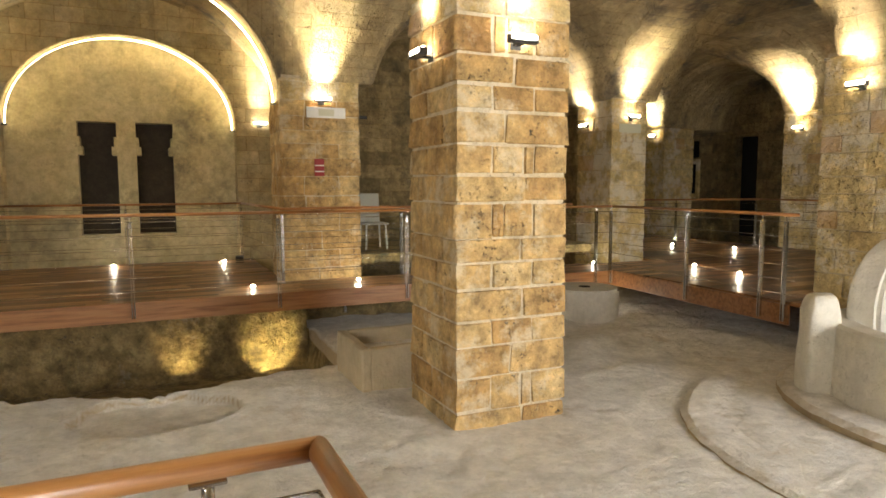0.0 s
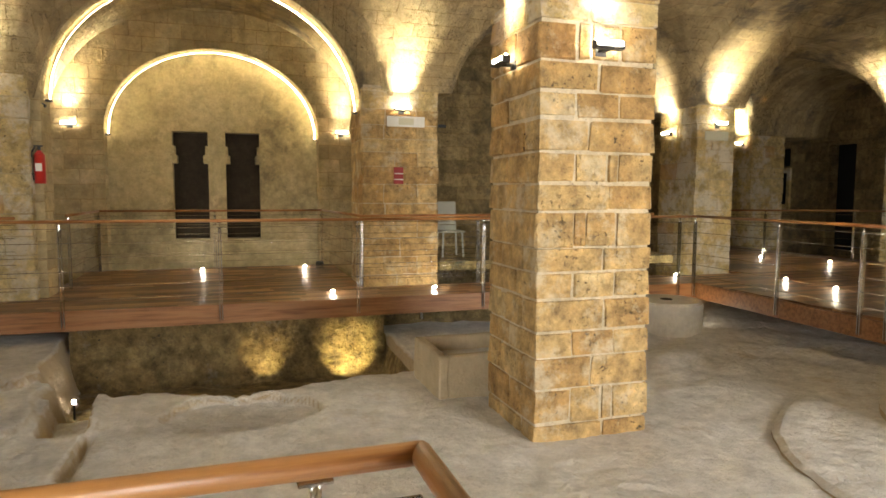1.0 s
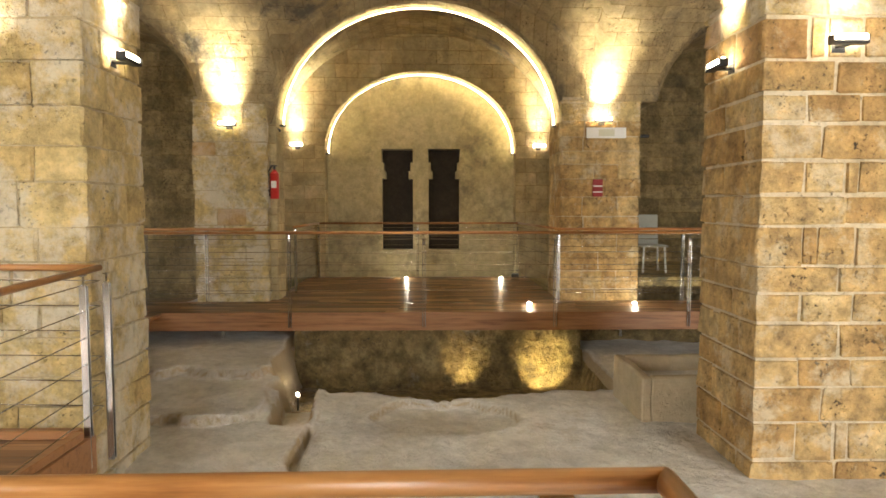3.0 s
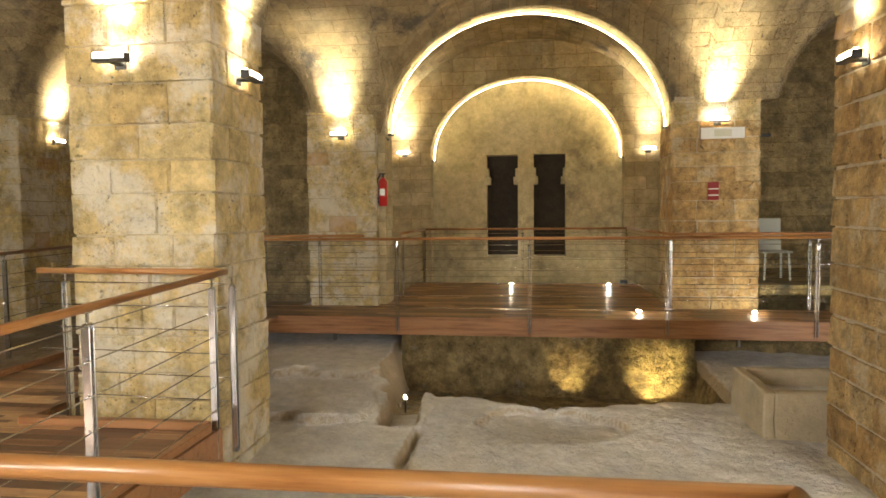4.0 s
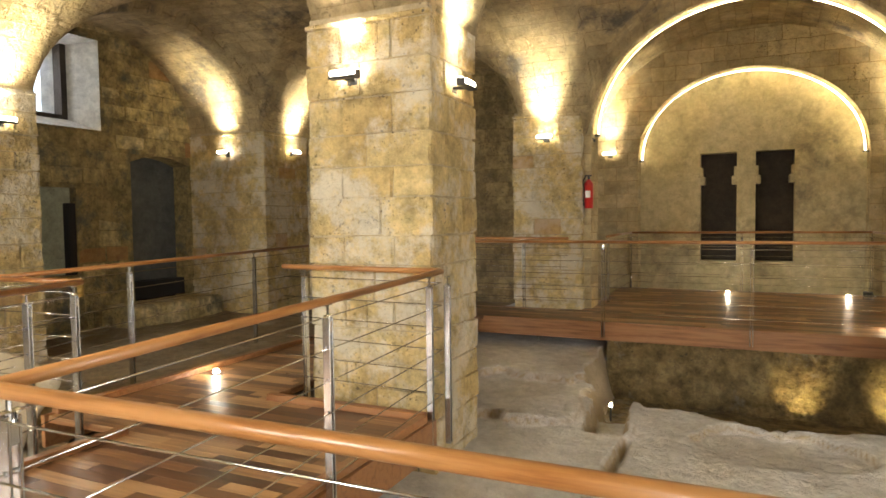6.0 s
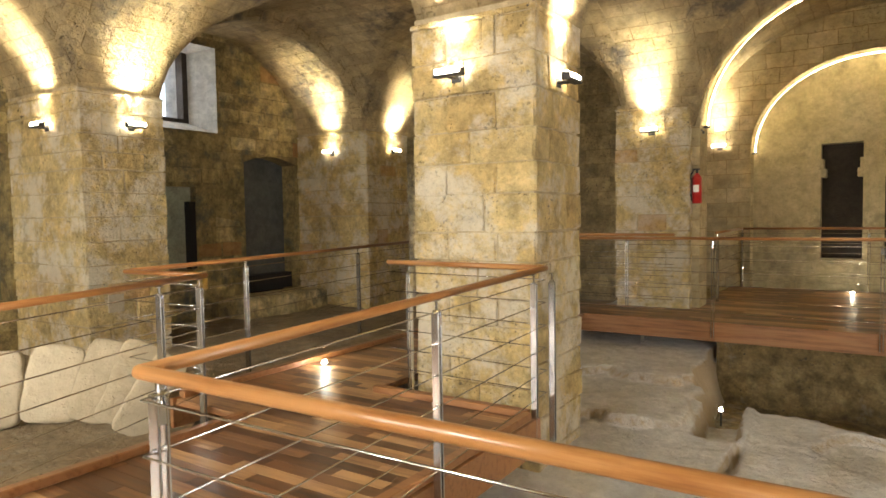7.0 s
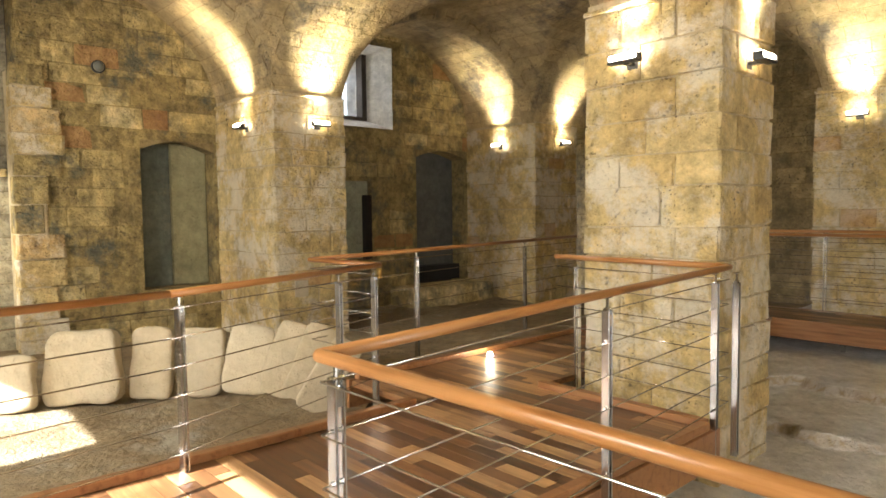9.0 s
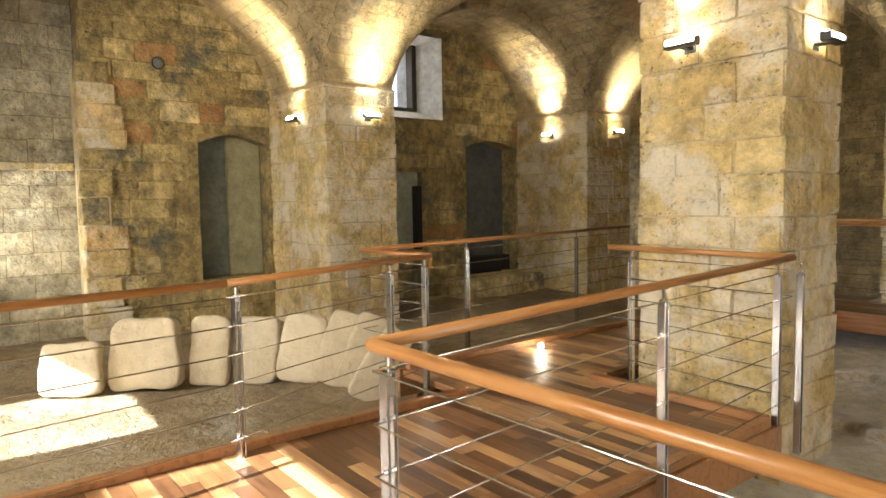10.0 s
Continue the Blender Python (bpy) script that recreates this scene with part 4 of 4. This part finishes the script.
# worn circular bed of the mill: a low outer step and a plinth round the basin
def round_bed(name, cx, cy, profile, label, seed):
    bm = bmesh.new()
    n = 96
    rows = []
    for k in range(n):
        a = 2 * math.pi * k / n
        row = []
        for r, z in profile:
            p = Vector((math.cos(a) * r, math.sin(a) * r, seed))
            w = 1 + 0.03 * noise.noise(p * 0.9) + 0.012 * noise.noise(p * 5)
            row.append(bm.verts.new((cx + r * w * math.cos(a), cy + r * w * math.sin(a), z + 0.012 * noise.noise(p * 3.5) + 0.006 * noise.noise(p * 11))))
        rows.append(row)
    for p, q in zip(rows, rows[1:] + rows[:1]):
        for j in range(len(profile) - 1):
            bm.faces.new((p[j], q[j], q[j + 1], p[j + 1]))
    return structure(name, bm, M_ROCK, label, "ground")


round_bed("mill_bed", 6.3, 2.75, [(2.42, -0.75), (2.4, -0.56), (2.34, -0.535), (2.2, -0.53), (2.0, -0.54), (1.8, -0.525), (1.5, -0.54), (0.9, -0.53), (0.02, -0.53)], "worn round stone bed round the mill", 3.0)
round_bed("mill_plinth", 6.95, 2.95, [(1.86, -0.75), (1.84, -0.48), (1.78, -0.44), (1.65, -0.43), (1.5, -0.43), (1.45, -0.43)], "low rounded stone plinth under the mill basin", 9.0)

# ---- fire extinguisher ----
fe = thing("fire_extinguisher", "red fire extinguisher hung on the pillar", "extinguisher", pose(-2.32, 10.12, 1.56) @ Matrix.Diagonal((0.9, 0.9, 0.82, 1)))
bm = bmesh.new()
tube(bm, (0, 0, 0), (0, 0, 0.46), 0.075, 20)
tube(bm, (0, 0, 0.46), (0, 0, 0.54), 0.075, 20, 0.025)
part("cylinder", bm, M_RED, fe, "", True)
bm = bmesh.new()
tube(bm, (0, 0, 0.54), (0, 0, 0.6), 0.02, 10)
box(bm, -0.07, 0.05, -0.012, 0.012, 0.6, 0.625, 0.003)
part("valve", bm, M_BLACK, fe)
bm = bmesh.new()
pts = [(-0.05, 0, 0.6), (-0.1, -0.02, 0.5), (-0.1, -0.03, 0.25), (-0.08, -0.03, 0.05)]
for a, b in zip(pts, pts[1:]):
    tube(bm, a, b, 0.012, 8)
part("hose", bm, M_BLACK, fe)
bm = bmesh.new()
box(bm, -0.045, 0.045, -0.079, -0.06, 0.2, 0.33, 0.003)
part("label_plate", bm, M_WHITE, fe, "white label")

# ---- signs ----
def sign(name, x, y, z, w, h, material, label, turn=0):
    ob = thing(name, label, "sign", pose(x, y, z, 0, 0, turn))
    bm = bmesh.new()
    box(bm, -w / 2, w / 2, -0.03, -0.005, -h / 2, h / 2, 0.003)
    part("board", bm, material, ob)
    return ob


sg = sign("exit_sign", 2.72, 9.985, 2.55, 0.6, 0.16, M_WHITE, "white exit sign box below a wall lamp")
bm = bmesh.new()
box(bm, -0.12, 0.12, -0.034, -0.031, -0.05, 0.05)
part("pictogram", bm, M_SIGN, sg, "pale yellow field")
sg = sign("exit_sign", 8.5, 9.93, 2.5, 0.5, 0.16, M_SIGN, "pale exit sign on the far pillar")
sg = sign("fire_sign", 2.6, 9.985, 1.72, 0.15, 0.26, plain("sign red", (0.30, 0.012, 0.012), 0.55), "small red and white fire sign")
for zz in (-0.06, 0.03):
    bm = bmesh.new()
    box(bm, -0.07, 0.07, -0.034, -0.031, zz - 0.009, zz + 0.009)
    part("bar", bm, M_WHITE, sg, "white bar")
sign("plaque", -8.0, 4.45, 0.42, 0.2, 0.22, M_SLAB, "small blank stone plaque on the wall pillar", 90)
cam_box = thing("sensor", "small black sensor on the pillar", "sensor", pose(3.3, 10.0, 2.5))
bm = bmesh.new()
tube(bm, (-0.06, -0.05, 0), (0.06, -0.05, 0), 0.025, 10)
part("body", bm, M_BLACK, cam_box)

# ---- pale chair behind the railing ----
ch = thing("chair", "pale plastic chair behind the far handrail", "chair", pose(3.75, 10.9, 0.35))
bm = bmesh.new()
box(bm, -0.22, 0.22, -0.22, 0.22, 0.42, 0.45, 0.01)
part("seat", bm, M_GREY, ch)
bm = bmesh.new()
box(bm, -0.21, 0.21, 0.2, 0.23, 0.45, 0.98, 0.012, pose(0, 0, 0, -6))
part("backrest", bm, M_GREY, ch)
for x in (-0.19, 0.19):
    for y in (-0.19, 0.19):
        bm = bmesh.new()
        tube(bm, (x, y, 0), (x * 0.9, y * 0.9, 0.43), 0.018, 8)
        part("leg", bm, M_GREY, ch)
bm = bmesh.new()
box(bm, 3.3, 7.8, 10.1, 12.9, 0.2, 0.35)
structure("platform", bm, M_WALL, "raised stone floor behind the far walkway", "floor")

# ---- aisle: stone bench, rubble, added floodlight ----
bm = bmesh.new()
box(bm, -9.78, -9.0, 7.3, 9.3, -0.5, 0.06, 0.04)
structure("stone_bench", bm, M_WALL, "low worn stone bench along the old wall", "bench")
# solid black block in place of a low shaded opening
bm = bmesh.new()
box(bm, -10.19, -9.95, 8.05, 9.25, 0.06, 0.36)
structure("doorway_hole", bm, M_HOLE, "black block standing for the dark low opening under the blocked doorway", "doorway")
rnd = random.Random(77)
for k in range(34):
    y = rnd.uniform(3.3, 8.6)
    x = -5.05 - rnd.uniform(0.0, 0.45)
    r = rnd.uniform(0.05, 0.13)
    bm = bmesh.new()
    bmesh.ops.create_icosphere(bm, subdivisions=2, radius=r)
    for v in bm.verts:
        v.co *= 1 + 0.5 * noise.noise(v.co * 9 + Vector((k, 0, 0)))
        v.co.z *= 0.65
    ob = tagged(part("rubble_stone", bm, M_SLAB if k % 3 else M_WALL), "small rough stone lying beside the walkway", "stone", "rubble along the walkway")
    ob.location = (x, y, ground_z(x, y) + r * 0.4)
    ob.rotation_euler = (0, 0, rnd.uniform(0, 6))
# low bank of earth that carries the rubble
bm = sheet(np.arange(-5.9, -4.86, 0.08), np.arange(3.1, 8.9, 0.08), lambda x, y: -0.42 + 0.3 * math.exp(-((x + 5.15) / 0.3) ** 2) + 0.06 * noise.noise(Vector((x * 3, y * 3, 1))))
structure("earth_bank", bm, ground.data.materials[2], "low bank of earth and rubble beside the walkway", "ground", True)
# lamp and stand are added out of view to brighten the recessed wall
fl = thing("floodlight", "added unseen black floodlight on a stand facing the old wall", "lamp", pose(-9.5, -0.5, ground_z(-9.5, -0.5)))
bm = bmesh.new()
tube(bm, (0, 0, 0), (0, 0, 1.6), 0.02, 8)
tube(bm, (0, 0, 0), (0, 0, 0.03), 0.16, 16)
part("stand", bm, M_BLACK, fl)
bm = bmesh.new()
box(bm, -0.1, 0.06, -0.1, 0.1, 1.6, 1.78, 0.01)
part("head", bm, M_BLACK, fl)
lamp("added_flood_beam", "SPOT", look((-9.64, -0.38, 1.4), (-10.3, 0.9, 1.15)), 34, (1.0, 0.93, 0.8), 0.05, angle=70)
bm = bmesh.new()
box(bm, -10.3, -10.2, -2.8, 1.48, 1.96, 2.06, 0.01)
structure("string_course", bm, M_BLOCK_PALE, "thin pale stone ledge on the recessed wall", "trim")
# short steel feet under the far walkway
for k, x in enumerate((-4.7, -2.8, -0.95, 0.9, 2.7, 4.5, 6.2)):
    ob = thing("deck_foot", "short steel foot under the far walkway", "support", pose(x, FAR_Y + 0.08, 0), "walkway feet")
    bm = bmesh.new()
    tube(bm, (0, 0, -0.36), (0, 0, -0.05), 0.03, 10)
    part("leg", bm, M_STEEL, ob)

# round flange on the post nearest the corner of the front handrail
fl = thing("rail_flange", "round steel flange under the front handrail", "bracket", pose(0.27, 1.09, 0.83))
bm = bmesh.new()
bmesh.ops.create_uvsphere(bm, u_segments=16, v_segments=10, radius=0.034, matrix=Matrix.Diagonal((1, 1, 0.7, 1)))
part("ball", bm, M_STEEL, fl, "", True)
bm = bmesh.new()
tube(bm, (0, 0, 0), (0, 0, 0.14), 0.011, 10)
part("pin", bm, M_STEEL, fl, "", True)

# small round dome added for a dull patch high on the old wall
bk = thing("wall_dome", "small dull grey round dome on the old wall", "lamp", pose(-9.78, 2.5, 3.42))
bm = bmesh.new()
tube(bm, (0, 0, 0), (0.04, 0, 0), 0.085, 20)
part("base", bm, M_BLACK, bk)
bm = bmesh.new()
bmesh.ops.create_uvsphere(bm, u_segments=18, v_segments=10, radius=0.07, matrix=Matrix.Translation((0.04, 0, 0)))
part("glass", bm, plain("dusty glass", (0.16, 0.17, 0.15), 0.5), bk, "dull grey glass", True)
# dark side lamp and bracket on the far pillar
sd = thing("side_lamp", "small dark lamp on the pillar's side", "lamp", pose(-2.41, 10.35, 2.62))
bm = bmesh.new()
box(bm, 0, 0.14, -0.03, 0.03, -0.02, 0.02, 0.004)
tube(bm, (0.1, -0.12, 0.02), (0.1, 0.12, 0.02), 0.025, 10)
part("body", bm, M_BLACK, sd)
# small floodlight standing beside the floor lights of the arched bay
sp = thing("floor_spotlight", "small black spotlight standing on the bay platform", "lamp", pose(1.72, 12.75, 0.0, 0, 0, -20) @ Matrix.Diagonal((0.75, 0.75, 0.7, 1)))
bm = bmesh.new()
box(bm, -0.1, 0.1, -0.07, 0.07, 0.0, 0.015, 0.003)
part("foot", bm, M_BLACK, sp)
bm = bmesh.new()
for e in (-0.1, 0.094):
    box(bm, e, e + 0.006, -0.015, 0.015, 0.01, 0.13, 0.002)
part("bracket", bm, M_STEEL, sp)
bm = bmesh.new()
box(bm, -0.09, 0.09, -0.05, 0.05, 0.07, 0.19, 0.01, pose(0, 0, 0, 15))
part("head", bm, M_BLACK, sp)
# brass end cap, no lamp, under the corner of the side handrail
cp = thing("brass_cap", "short brass end cap under the handrail corner", "lamp", pose(-4.38, 3.1, 0.93))
bm = bmesh.new()
tube(bm, (0, 0, 0), (0, 0, 0.07), 0.022, 14)
tube(bm, (0, 0, -0.012), (0, 0, 0), 0.026, 14)
part("housing", bm, plain("brass", (0.65, 0.46, 0.16), 0.3, 1.0), cp, "", True)
